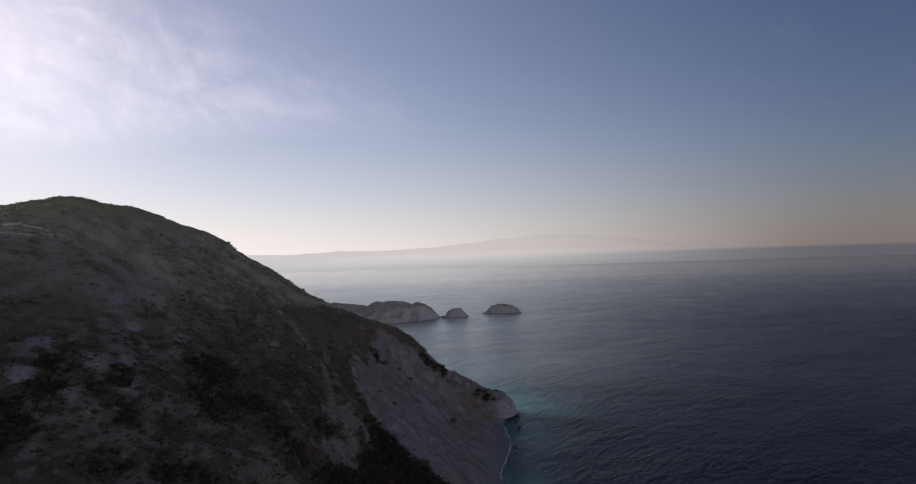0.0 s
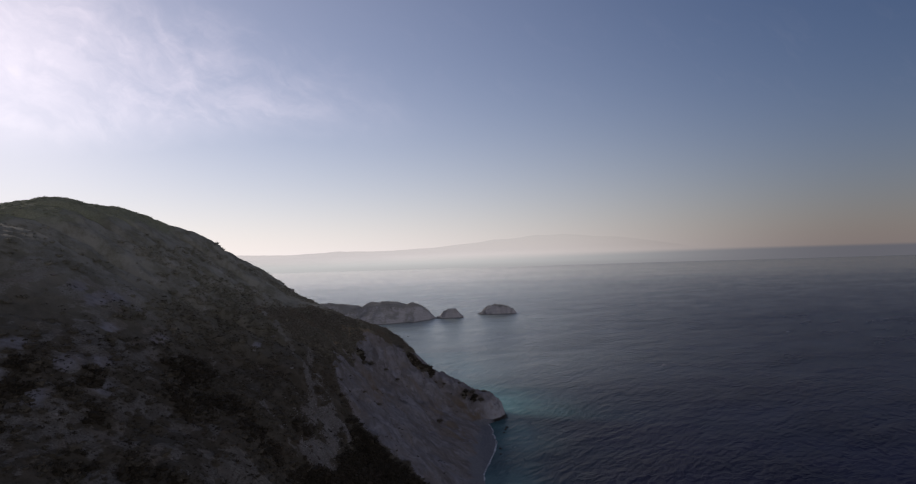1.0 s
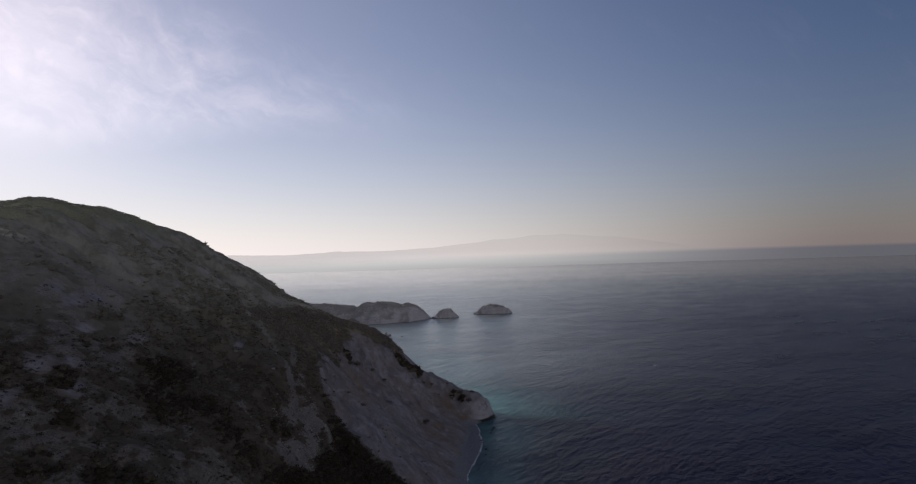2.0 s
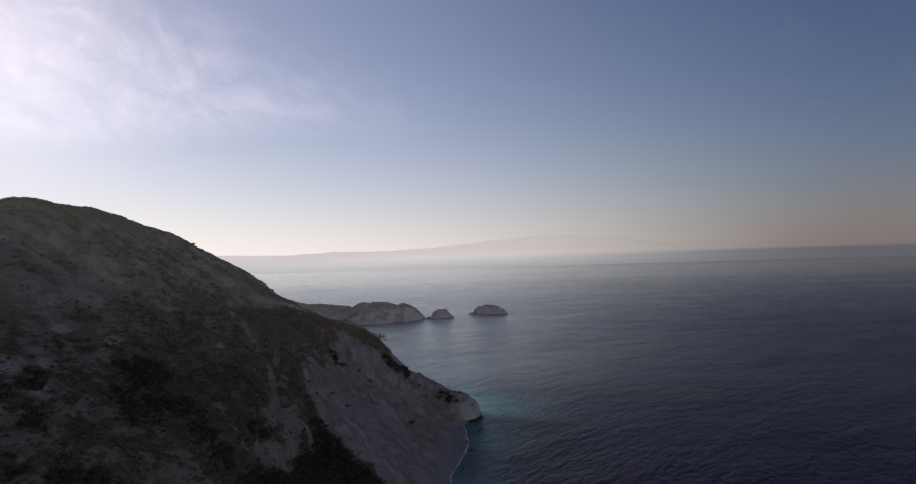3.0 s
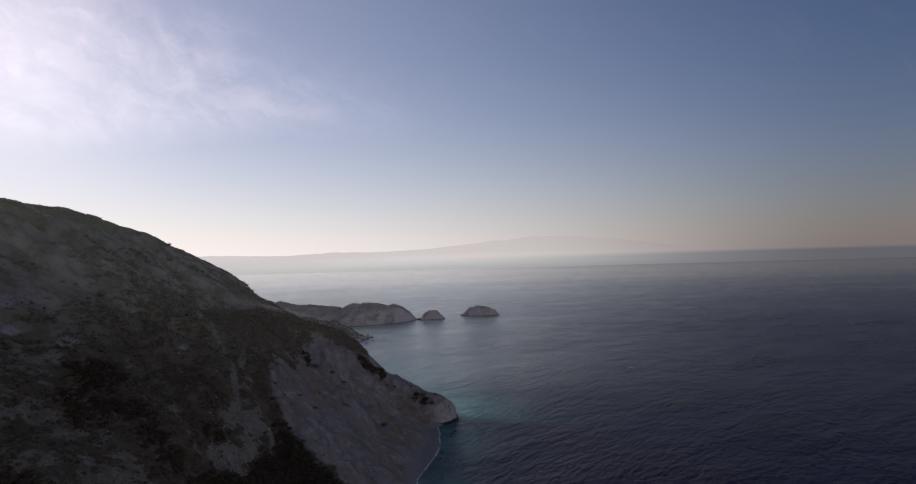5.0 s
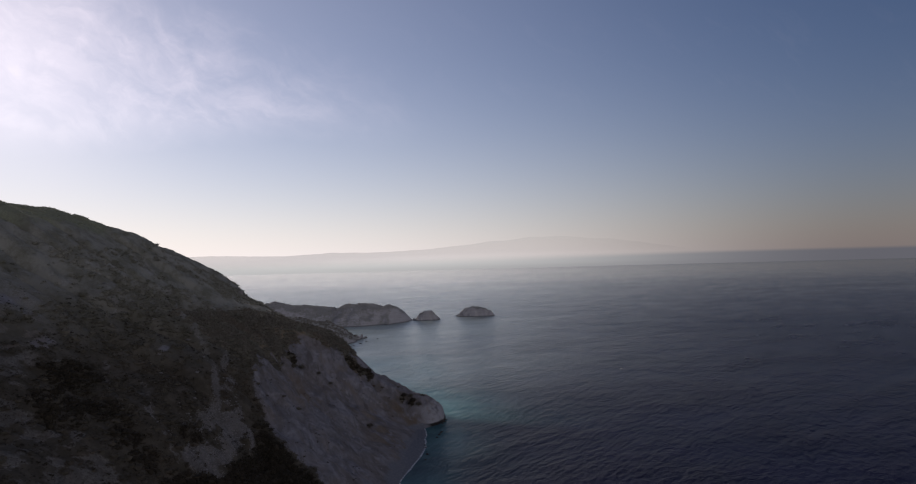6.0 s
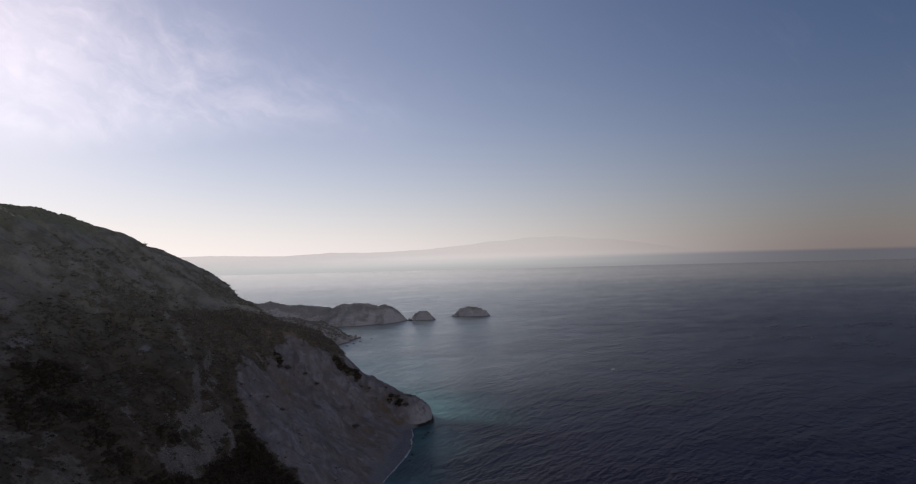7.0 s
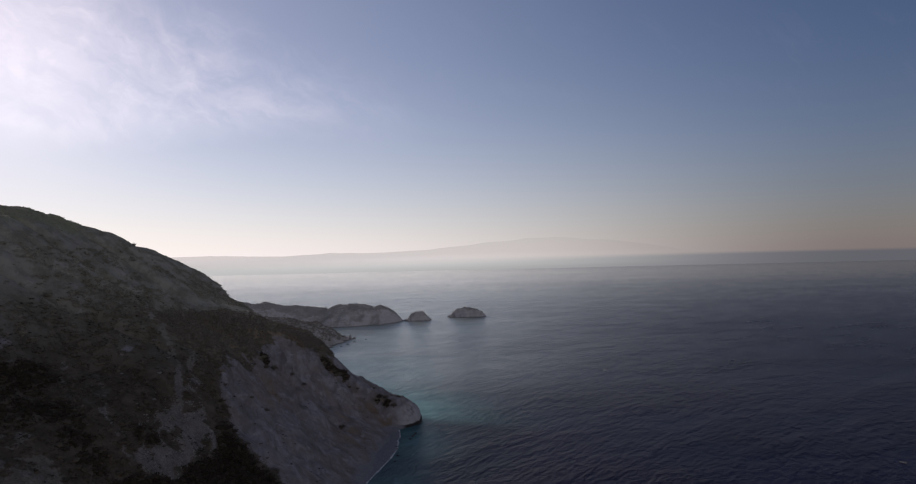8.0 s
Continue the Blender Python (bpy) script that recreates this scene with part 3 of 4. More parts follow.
def haze_material():
    """A coast so far off that the air between lets most of the sky's light stand before it."""
    m, n, out = material("distant_coast")
    pos = n.add("ShaderNodeNewGeometry").outputs["Position"]
    sep = n.add("ShaderNodeSeparateXYZ")
    n.put(sep.inputs[0], pos)
    # haze put into transparency and bluish colour: mist at the foot, fainter towards +X
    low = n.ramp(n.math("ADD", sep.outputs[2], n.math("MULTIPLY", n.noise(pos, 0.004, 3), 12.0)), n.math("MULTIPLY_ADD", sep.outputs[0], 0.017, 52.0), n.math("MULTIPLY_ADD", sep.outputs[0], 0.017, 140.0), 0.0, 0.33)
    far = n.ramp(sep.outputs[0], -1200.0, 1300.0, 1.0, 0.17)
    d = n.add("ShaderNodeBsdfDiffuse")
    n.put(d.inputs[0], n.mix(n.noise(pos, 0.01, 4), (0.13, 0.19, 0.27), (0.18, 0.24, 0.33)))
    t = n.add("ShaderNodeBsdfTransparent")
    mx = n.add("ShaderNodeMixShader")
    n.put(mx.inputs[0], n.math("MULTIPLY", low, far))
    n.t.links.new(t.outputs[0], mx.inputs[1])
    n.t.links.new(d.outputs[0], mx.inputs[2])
    n.t.links.new(mx.outputs[0], out.inputs[0])
    return m


def foam_material():
    m, n, out = material("surf_foam")
    pos = n.add("ShaderNodeNewGeometry").outputs["Position"]
    gap = n.ramp(n.noise(pos, 0.9, 4, 0.7), 0.42, 0.55)
    d = n.add("ShaderNodeBsdfDiffuse")
    n.put(d.inputs[0], (0.46, 0.48, 0.51))
    t = n.add("ShaderNodeBsdfTransparent")
    mx = n.add("ShaderNodeMixShader")
    n.put(mx.inputs[0], gap)
    n.t.links.new(t.outputs[0], mx.inputs[1])
    n.t.links.new(d.outputs[0], mx.inputs[2])
    n.t.links.new(mx.outputs[0], out.inputs[0])
    return m


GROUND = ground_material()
ROCK = rock_material("limestone", (0.310, 0.297, 0.305), (0.224, 0.202, 0.194), (0.129, 0.116, 0.107))
# paler than the near rock: distance haze put into the base colours
HAZED_ROCK = rock_material("hazed_rock", (0.385, 0.370, 0.382), (0.345, 0.328, 0.334), (0.285, 0.266, 0.270), 0.5)
WEATHERED = rock_material("weathered_limestone", (0.21, 0.202, 0.205), (0.165, 0.152, 0.145), (0.10, 0.09, 0.085))
LEAF = leaf_material("scrub_leaf", (0.023, 0.019, 0.014), (0.042, 0.035, 0.026), (0.042, 0.034, 0.026))
# last colour of the next two: leaves paled by painted haze
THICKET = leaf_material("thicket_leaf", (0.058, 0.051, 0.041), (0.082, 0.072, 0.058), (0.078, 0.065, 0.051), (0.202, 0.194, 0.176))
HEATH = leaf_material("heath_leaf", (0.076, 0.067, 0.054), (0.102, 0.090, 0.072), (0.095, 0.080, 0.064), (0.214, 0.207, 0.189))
BROW_LEAF = leaf_material("brow_leaf", (0.130, 0.117, 0.097), (0.146, 0.131, 0.109), (0.150, 0.124, 0.098))
# scrub across the bay, lightened the same way for haze
HAZED_SCRUB = leaf_material("hazed_headland_leaf", (0.270, 0.260, 0.244), (0.310, 0.298, 0.280), (0.290, 0.276, 0.258))
HAZED_POINT_SCRUB = leaf_material("hazed_point_leaf", (0.165, 0.151, 0.130), (0.195, 0.180, 0.157), (0.180, 0.160, 0.137))
GRASS = leaf_material("crown_grass", (0.210, 0.220, 0.150), (0.268, 0.278, 0.192), (0.235, 0.236, 0.165))
WATER, HAZE, FOAM = water_material(), haze_material(), foam_material()


# ---------------------------------------------------------------- mesh helpers
def link_mesh(name, verts, faces, mat, parent=None, smooth=False):
    me = bpy.data.meshes.new(name)
    verts = np.asarray(verts, np.float32)
    faces = np.asarray(faces, np.int32)
    k = faces.shape[1]
    me.vertices.add(len(verts))
    me.vertices.foreach_set("co", verts.ravel())
    me.loops.add(faces.size)
    me.loops.foreach_set("vertex_index", faces.ravel())
    me.polygons.add(len(faces))
    me.polygons.foreach_set("loop_start", np.arange(0, faces.size, k, dtype=np.int32))
    me.polygons.foreach_set("use_smooth", np.full(len(faces), smooth))
    me.update(calc_edges=True)
    me.materials.append(mat)
    ob = new(name, me)
    ob.parent = parent
    return ob


def part(name, bm, mat, parent, label=""):
    me = bpy.data.meshes.new(name)
    bm.to_mesh(me)
    bm.free()
    me.materials.append(mat)
    ob = new(name, me)
    ob.parent = parent
    if label:
        tagged(ob, label)
    return ob


def sheet(xs, ys):
    """Vertices and quads of a sheet over two axes."""
    gx, gy = np.meshgrid(xs, ys)
    nx, ny = len(xs), len(ys)
    i = (np.arange(ny - 1)[:, None] * nx + np.arange(nx - 1)[None, :]).ravel()
    return gx.ravel(), gy.ravel(), np.stack([i, i + 1, i + nx + 1, i + nx], 1)


def axis(fine_lo, fine_hi, spacing, lo, hi, grow=1.18):
    a = list(np.arange(fine_lo, fine_hi + 0.01, spacing))
    d = spacing
    while a[-1] < hi:
        d *= grow
        a.append(min(a[-1] + d, hi))
    d = spacing
    while a[0] > lo:
        d *= grow
        a.insert(0, max(a[0] - d, lo))
    return np.array(a)


def set_attribute(ob, name, values):
    at = ob.data.attributes.new(name, "FLOAT", "POINT")
    at.data.foreach_set("value", np.asarray(values, np.float32))


# ---------------------------------------------------------------- sea
def far_land(x, y):
    """The low headland and the long rocky arm behind the bay."""
    n = 5.0 * fbm(x, y, 40, 4, 81) + 3.2 * fbm(x, y, 13, 4, 83, 0.6)
    crest = np.interp(x, (-700, -420, -300, -243, -222, -207, -181, -159, -122, -114, -107, -78, -60, -45, -35, -20, -11, 2, 40), (78, 62, 46, 39, 35, 37, 29.5, 31.5, 24, 21, 27, 29, 27.5, 23, 26, 20.5, 14, 1, -12))
    line = np.interp(x, (-700, -240, -110, -2), (900, 965, 1000, 1018))
    half = np.interp(x, (-700, -240, -125, -108, -80, -52, -44, -32, -8, 2), (150, 60, 50, 60, 66, 58, 50, 52, 30, 8)) + 5 * fbm(x, y, 24, 3, 86)
    arm = softmin(crest + 0.25 * n + 1.3 * fbm(x, y, 9, 3, 85, 0.6), 0.85 * (half - np.abs(y - line)) + 1.3 * n, 5.0)
    shore = np.interp(y, (560, 620, 682, 740, 790, 806, 840, 900), (-158, -100, -70, -63, -56, -60, -140, -300))
    low = softmin(0.58 * (shore - x) + 1.2 * n, 25 + 0.15 * np.clip(-x - 115, 0, 400) + n, 5.0)
    low = softmin(low, 0.9 * (830 - y) + n, 6.0)
    return np.maximum(arm, low)


def build_sea():
    xs, ys = axis(-120, 180, 4.0, -6500, 6500, 1.14), axis(220, 640, 4.0, -3000, 4990, 1.14)
    x, y, f = sheet(xs, ys)
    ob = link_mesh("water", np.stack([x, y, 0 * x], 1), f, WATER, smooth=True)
    near = (x > -130) & (x < 190) & (y > 215) & (y < 650)
    cx, cy, _ = sheet(np.arange(-150, 70, 3.0), np.arange(200, 640, 3.0))
    rim = np.abs(hill_base(cx, cy) - 1.0) < 3.0
    cx, cy = cx[rim], cy[rim]
    gap = np.full(len(x), 500.0)
    gap[near] = np.sqrt(((x[near, None] - cx) ** 2 + (y[near, None] - cy) ** 2).min(axis=1))
    cove = step(380, 408, y + 0.45 * (x - 50)) * np.exp(-np.clip(x - 48 + 0.08 * (y - 400), 0, 500) / 26.0)
    bay = cove * (0.9 * np.exp(-((gap / 48.0) ** 1.3)) + 0.85 * np.exp(-gap / 150.0)) + (1 - cove) * 0.42 * np.exp(-gap / 11.0)
    bay = bay * (0.8 + 0.6 * fbm(x, y, 50, 3, 91))
    set_attribute(ob, "shallow", np.clip(bay, 0, 1))
    # where haze over the bay and beyond is put into the water
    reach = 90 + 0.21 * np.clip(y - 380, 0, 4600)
    calm_haze = step(385, 560, y) * np.exp(-(np.clip(x + 20, 0, None) / reach) ** 1.6)
    set_attribute(ob, "calm_haze", calm_haze)
    milky_haze = step(385, 560, y) * np.exp(-(np.clip(x + 20, 0, None) / reach) ** 1.6) * (1 - 0.55 * step(900, 4200, y))
    set_attribute(ob, "milky_haze", np.clip(milky_haze * (0.95 + 0.4 * fbm(x, y, 120, 3, 93)), 0, 1))
    tagged(ob, "dark blue rippled open sea, turquoise along the shore", "sea", kind="structure")


build_sea()


# ---------------------------------------------------------------- land
OCHRE = ((25, 374, 5, 9), (17, 332, 6, 12), (7, 362, 9, 10), (18, 380, 8, 6), (10, 340, 7, 10), (24, 322, 4, 8), (-30, 330, 9, 14))   # iron-stained ground on the cape


def build_hill():
    xs = axis(-240, 60, 1.5, -700, 90, 1.15)
    ys = axis(110, 560, 1.5, -420, 760, 1.15)
    # closer spacing on the cliff of the cape
    xs = np.sort(np.concatenate([xs, (xs[:-1] + xs[1:])[(xs[:-1] > 22) & (xs[:-1] < 52)] / 2]))
    ys = np.sort(np.concatenate([ys, (ys[:-1] + ys[1:])[(ys[:-1] > 352) & (ys[:-1] < 412)] / 2]))
    x, y, f = sheet(xs, ys)
    z = hill_z(x, y)
    keep = (z > -5)[f].any(axis=1)
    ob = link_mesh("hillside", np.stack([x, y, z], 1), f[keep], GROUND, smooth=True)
    washed = 0.9 * ragged_spots(PATCHES, x, y) * (1 - ragged_spots(CLUMPS, x, y))
    set_attribute(ob, "bare", bare_ground(x, y))
    set_attribute(ob, "dry", dry_grass(x, y))
    set_attribute(ob, "pale", np.maximum(pale_rock(x, y), 0.55 * washed))
    set_attribute(ob, "ochre", np.clip(sum(np.exp(-(((x - px) / rx) ** 2 + ((y - py) / ry) ** 2)) for px, py, rx, ry in OCHRE), 0, 1))
    set_attribute(ob, "earthy", step(0, 14, gully_y(x) - y) * step(-24, -34, x) * (1 - 0.3 * step(-64, -52, x) * step(200, 216, y)) * (1 - washed))
    set_attribute(ob, "turf", 0.9 * step(119, 128, hill_base(x, y) + 7 * fbm(x, y, 20, 4, 115)) * step(-138, -158, x))
    b = hill_base(x, y) + 1.9 * fbm(x, y, 9, 4, 117)
    set_attribute(ob, "beach", (1 - step(1.6, 2.3, b)) * (y > 200) * (y < 376) * (1 - step(33, 38, x) * step(364, 368, y)))
    tagged(ob, "steep coastal hillside of dark scrub and pale clay above the sea", "hillside", kind="structure")


build_hill()


def build_far_land():
    xs, ys = axis(-330, 20, 2.5, -900, 45, 1.2), axis(590, 1080, 2.5, 540, 1120, 1.2)
    x, y, f = sheet(xs, ys)
    z = far_land(x, y)
    keep = (z > -4)[f].any(axis=1)
    ob = link_mesh("rocky_headland", np.stack([x, y, z], 1), f[keep], HAZED_ROCK, smooth=True)
    tagged(ob, "long low rocky headland with sparse scrub across the bay", "headland", kind="structure")


build_far_land()


def build_islet(name, label, cx, cy, lx, ly, height, flat, seed, lean=0.0):
    """A rock standing in the sea: steep worn sides under an uneven top."""
    xs, ys = np.linspace(-lx, lx, 64), np.linspace(-ly, ly, 64)
    x, y, f = sheet(xs, ys)
    n = 1.2 * fbm(x + 300 * seed, y, 17, 4, seed) + 0.8 * fbm(x, y + 200 * seed, 6, 4, seed + 3, 0.6)
    ang = np.arctan2(y, x)
    r = np.sqrt((x / lx) ** 2 + (y / ly) ** 2) * (1 + 0.16 * fbm(2.2 * np.cos(ang) + 40 * seed, 2.2 * np.sin(ang), 1.0, 3, seed + 5))
    side = (0.86 - r) / (0.86 - flat) * height * 1.02
    crag = np.abs(fbm(x + 50 * seed, y, 9, 4, seed + 7, 0.6))
    z = softmin(side + 4.5 * n, height * (1 + lean * x / lx) * (1.06 - 0.14 * r * r) + 2.6 * n, 2.5) - 4.0 * crag * step(1, 6, side)
    z = z + 1.2 * fbm(x, y, 2.6, 3, seed + 9)
    keep = (z > -3)[f].any(axis=1)
    ob = new(name)
    link_mesh("rock", np.stack([x, y, np.maximum(z, -4)], 1), f[keep], HAZED_ROCK, ob, smooth=True)
    ob.location = (cx, cy, 0)
    tops = np.nonzero((z > 0.55 * height) & (fbm(x, y, 7, 3, seed + 11) > -0.15))[0]
    ISLET_TOPS.append((ob, np.stack([x, y, z], 1)[tops]))
    return tagged(ob, label, "islet")


ISLET_TOPS = []
build_islet("islet", "small steep sea stack of grey rock", 27, 1016, 24, 17, 14.6, 0.30, 3)
build_islet("islet", "flat-topped grey rock islet with sparse scrub on top", 104, 1064, 38, 20, 13.2, 0.50, 8, 0.0)


def build_far_island():
    """Faint hills of a coast across the strait, rising to a mountain that fades into the haze."""
    us = (-2700, -1579, -1144, -960, -769, -560, -328, 52, 300, 467, 604, 690, 778, 860, 1022, 1110, 1229, 1330, 1441, 1649, 1871, 2150)
    zs = (150, 152, 138, 146, 156, 151, 153, 171, 192, 214, 221, 229, 243, 240, 246, 238, 224, 219, 213, 184, 150, 100)
    u = np.linspace(us[0], us[-1], 600)
    top = smooth_line(u, us, zs, 20.0) + 4.0 * fbm(u, 0 * u, 120, 5, 95, 0.6)
    rows = [np.stack([u, 4850 + dy + 0 * u, top * share], 1) for dy, share in ((0, 0.0), (12, 0.3), (24, 0.55), (38, 0.8), (50, 1.0))]
    m = len(u)
    i = (np.arange(len(rows) - 1)[:, None] * m + np.arange(m - 1)[None, :]).ravel()
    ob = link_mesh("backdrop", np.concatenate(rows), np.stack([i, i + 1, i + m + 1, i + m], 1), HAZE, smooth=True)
    tagged(ob, "faint hazy hills of a far coast on the horizon", "distant coast", kind="structure")


build_far_island()


# ---------------------------------------------------------------- scrub
def blob(seed, leaves=46, size=0.46, core=1):
    """Vertices and triangles of one low shrub: a lumpy heart (none for core=0) in a loose coat of leaf sprays."""
    rng = np.random.RandomState(seed)
    verts, faces = [], []
    if core:
        bm = bmesh.new()
        bmesh.ops.create_icosphere(bm, subdivisions=core, radius=0.82)
        for v in bm.verts:
            d = v.co.normalized()
            k = 0.68 + 0.40 * noise.noise(d * 1.7 + Vector((seed * 7.1, 0, 0))) + 0.25 * noise.noise(d * 4.0 + Vector((0, seed * 3.3, 0)))
            v.co = Vector((d.x * k, d.y * k, max(d.z, -0.35) * k * 0.72))
        verts = [tuple(v.co) for v in bm.verts]
        faces = [[v.index for v in f.verts] for f in bm.faces]
        bm.free()
    for _ in range(leaves):
        d = rng.normal(size=3)
        d[2] = abs(d[2])
        d /= np.linalg.norm(d)
        c = d * np.array((1, 1, 0.74)) * rng.uniform(0.45, 0.98)
        a, b = rng.normal(size=3), rng.normal(size=3)
        a, b = a / np.linalg.norm(a) * size * rng.uniform(0.5, 1), b / np.linalg.norm(b) * size * rng.uniform(0.4, 0.9)
        k = len(verts)
        verts += [tuple(c - a * 0.5), tuple(c + a * 0.5), tuple(c + b * 0.7 + d * 0.15)]
        faces.append([k, k + 1, k + 2])
    return np.array(verts), np.array(faces)


def scatter(name, label, category, places, sizes, mat, shapes, seed, squash=1.0):
    """Joins many small copies of a few shapes into one mesh."""
    rng = np.random.RandomState(seed)
    turn, pick = rng.uniform(0, 6.283, len(places)), rng.randint(0, len(shapes), len(places))
    vs, fs, base = [], [], 0
    for k, (sv, sf) in enumerate(shapes):
        idx = np.nonzero(pick == k)[0]
        if not len(idx):
            continue
        c, s = np.cos(turn[idx])[:, None], np.sin(turn[idx])[:, None]
        r = sizes[idx][:, None]
        x, y, z = sv[None, :, 0], sv[None, :, 1], sv[None, :, 2]
        v = np.stack([(x * c - y * s) * r, (x * s + y * c) * r, z * r * squash * rng.uniform(0.75, 1.25, (len(idx), 1))], 2) + places[idx][:, None, :]
        f = sf[None] + (np.arange(len(idx)) * len(sv))[:, None, None] + base
        vs.append(v.reshape(-1, 3))
        fs.append(f.reshape(-1, 3))
        base += len(idx) * len(sv)
    ob = link_mesh(name, np.concatenate(vs), np.concatenate(fs), mat)
    return tagged(ob, label, category, kind="stuff")


def sown(count, lo, hi, seed, chance):
    """Random places on the hill, kept by a chance that depends on the ground."""
    rng = np.random.RandomState(seed)
    x, y = rng.uniform(lo[0], hi[0], count), rng.uniform(lo[1], hi[1], count)
    keep = rng.uniform(size=count) < chance(x, y)
    x, y = x[keep], y[keep]
    return np.stack([x, y, hill_z(x, y)], 1), rng.uniform(size=len(x))


SHRUBS = [blob(k) for k in range(7)]
LOW = [blob(40 + k, 34, 0.42) for k in range(7)]
DOTS = [blob(80 + k, 22, 0.85, 0) for k in range(6)]
TUFTS = [blob(20 + k, 15, 0.8, 0) for k in range(6)]
FAR = [blob(60 + k, 9, 0.7) for k in range(5)]


def closed_scrub(x, y):
    z = hill_base(x, y)
    b = bare_ground(x, y)
    gaps = step(-0.75, -0.35, fbm(x, y, 9, 3, 101) + 0.6 * (1 - b))
    return np.clip(1 - 1.25 * b, 0, 1) * gaps * step(2.5, 5, z) * (1 - 0.55 * step(119, 128, z + 7 * fbm(x, y, 20, 4, 115)) * step(-138, -158, x)) * (1 - 0.9 * dry_grass(x, y))


spots, lot = sown(80000, (-120, 122), (40, 400), 5, lambda x, y: closed_scrub(x, y) * tall_scrub(x, y))
scatter("scrub", "dense dark evergreen scrub in the gully and on the lower slope", "scrub", spots, 0.9 + 1.6 * lot ** 2.0, LEAF, SHRUBS, 6)
spots, lot = sown(60000, (-235, 100), (40, 560), 9, lambda x, y: 0.75 * closed_scrub(x, y) * (1 - tall_scrub(x, y)) * thicket(x, y))
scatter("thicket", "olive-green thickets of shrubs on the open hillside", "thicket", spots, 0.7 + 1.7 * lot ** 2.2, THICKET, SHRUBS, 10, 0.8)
spots, lot = sown(34000, (-90, 285), (30, 470), 13, lambda x, y: closed_scrub(x, y) * brow(x, y))
scatter("brow_scrub", "thick brown-green scrub along the brow above the pale face", "scrub", spots, 0.9 + 1.5 * lot ** 2, BROW_LEAF, SHRUBS, 14, 0.8)
spots, lot = sown(42000, (-235, 100), (40, 560), 7, lambda x, y: 0.5 * closed_scrub(x, y) * upper(x, y))
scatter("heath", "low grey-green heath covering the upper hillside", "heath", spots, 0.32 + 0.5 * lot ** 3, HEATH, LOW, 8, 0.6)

spots, lot = sown(22000, (-250, 150), (-120, 460), 15, lambda x, y: 0.8 * step(119, 128, hill_base(x, y) + 7 * fbm(x, y, 20, 4, 115)) * step(-138, -158, x))
scatter("grass", "short green grass and herbs on the crown of the hill", "grass", spots, 0.4 + 0.6 * lot, GRASS, TUFTS, 16, 0.5)

STRAW = leaf_material("dry_straw", (0.170, 0.134, 0.092), (0.240, 0.196, 0.142), (0.150, 0.126, 0.096))
spots, lot = sown(9000, (-80, 318), (-30, 420), 25, lambda x, y: 0.7 * dry_grass(x, y))
scatter("dry_grass", "dry straw-coloured grass on the shoulder of the hill", "dry grass", spots, 0.35 + 0.6 * lot, STRAW, TUFTS, 26, 0.6)


# small shrubs and stones strewn over the bare slopes
def stone(seed):
    bm = bmesh.new()
    bmesh.ops.create_icosphere(bm, subdivisions=1, radius=1.0)
    for v in bm.verts:
        d = v.co.normalized()
        v.co = d * (0.75 + 0.5 * noise.noise(d * 1.3 + Vector((seed * 5.7, 2.0, 0)))) * 1.0
        v.co.z *= 0.7
    out = np.array([tuple(v.co) for v in bm.verts]), np.array([[v.index for v in f.verts] for f in bm.faces])
    bm.free()
    return out


def open_slope(x, y):
    field = step(-125, -105, x) * (y < gully_y(x)) * (0.45 + 0.75 * step(88, 70, hill_base(x, y)))
    return 0.5 * np.maximum(bare_ground(x, y), field) * step(2.0, 5.0, hill_base(x, y)) * step(-0.15, 0.35, fbm(x, y, 7, 3, 111) + 0.05) * (0.10 + 0.90 * (y < gully_y(x))) * step(96, 82, hill_base(x, y))


spots, lot = sown(75000, (-130, 110), (45, 420), 35, open_slope)
scatter("low_scrub", "small scattered dark shrubs on bare pale clay", "scrub", spots, 0.22 + 0.65 * lot ** 4, LEAF, DOTS, 36)

STONES = [stone(k) for k in range(6)]


def stony(x, y):
    g = gully_y(x)
    heap = step(-62, -50, x) * (1 - step(-34, -28, x)) * (y > 215) * (y < g)
    return np.clip(bare_ground(x, y) * (0.006 + 2.0 * heap), 0, 1) * step(1.0, 3.0, hill_base(x, y))


spots, lot = sown(230000, (-120, 110), (48, 410), 45, stony)
scatter("scree", "loose pale limestone rubble lying on the slope", "scree", spots, 0.10 + 0.50 * lot ** 4, WEATHERED, STONES, 46)


# single shrubs that stand apart on the pale face
STEM = rock_material("shrub_wood", (0.10, 0.08, 0.06), (0.07, 0.055, 0.04), (0.04, 0.03, 0.025))


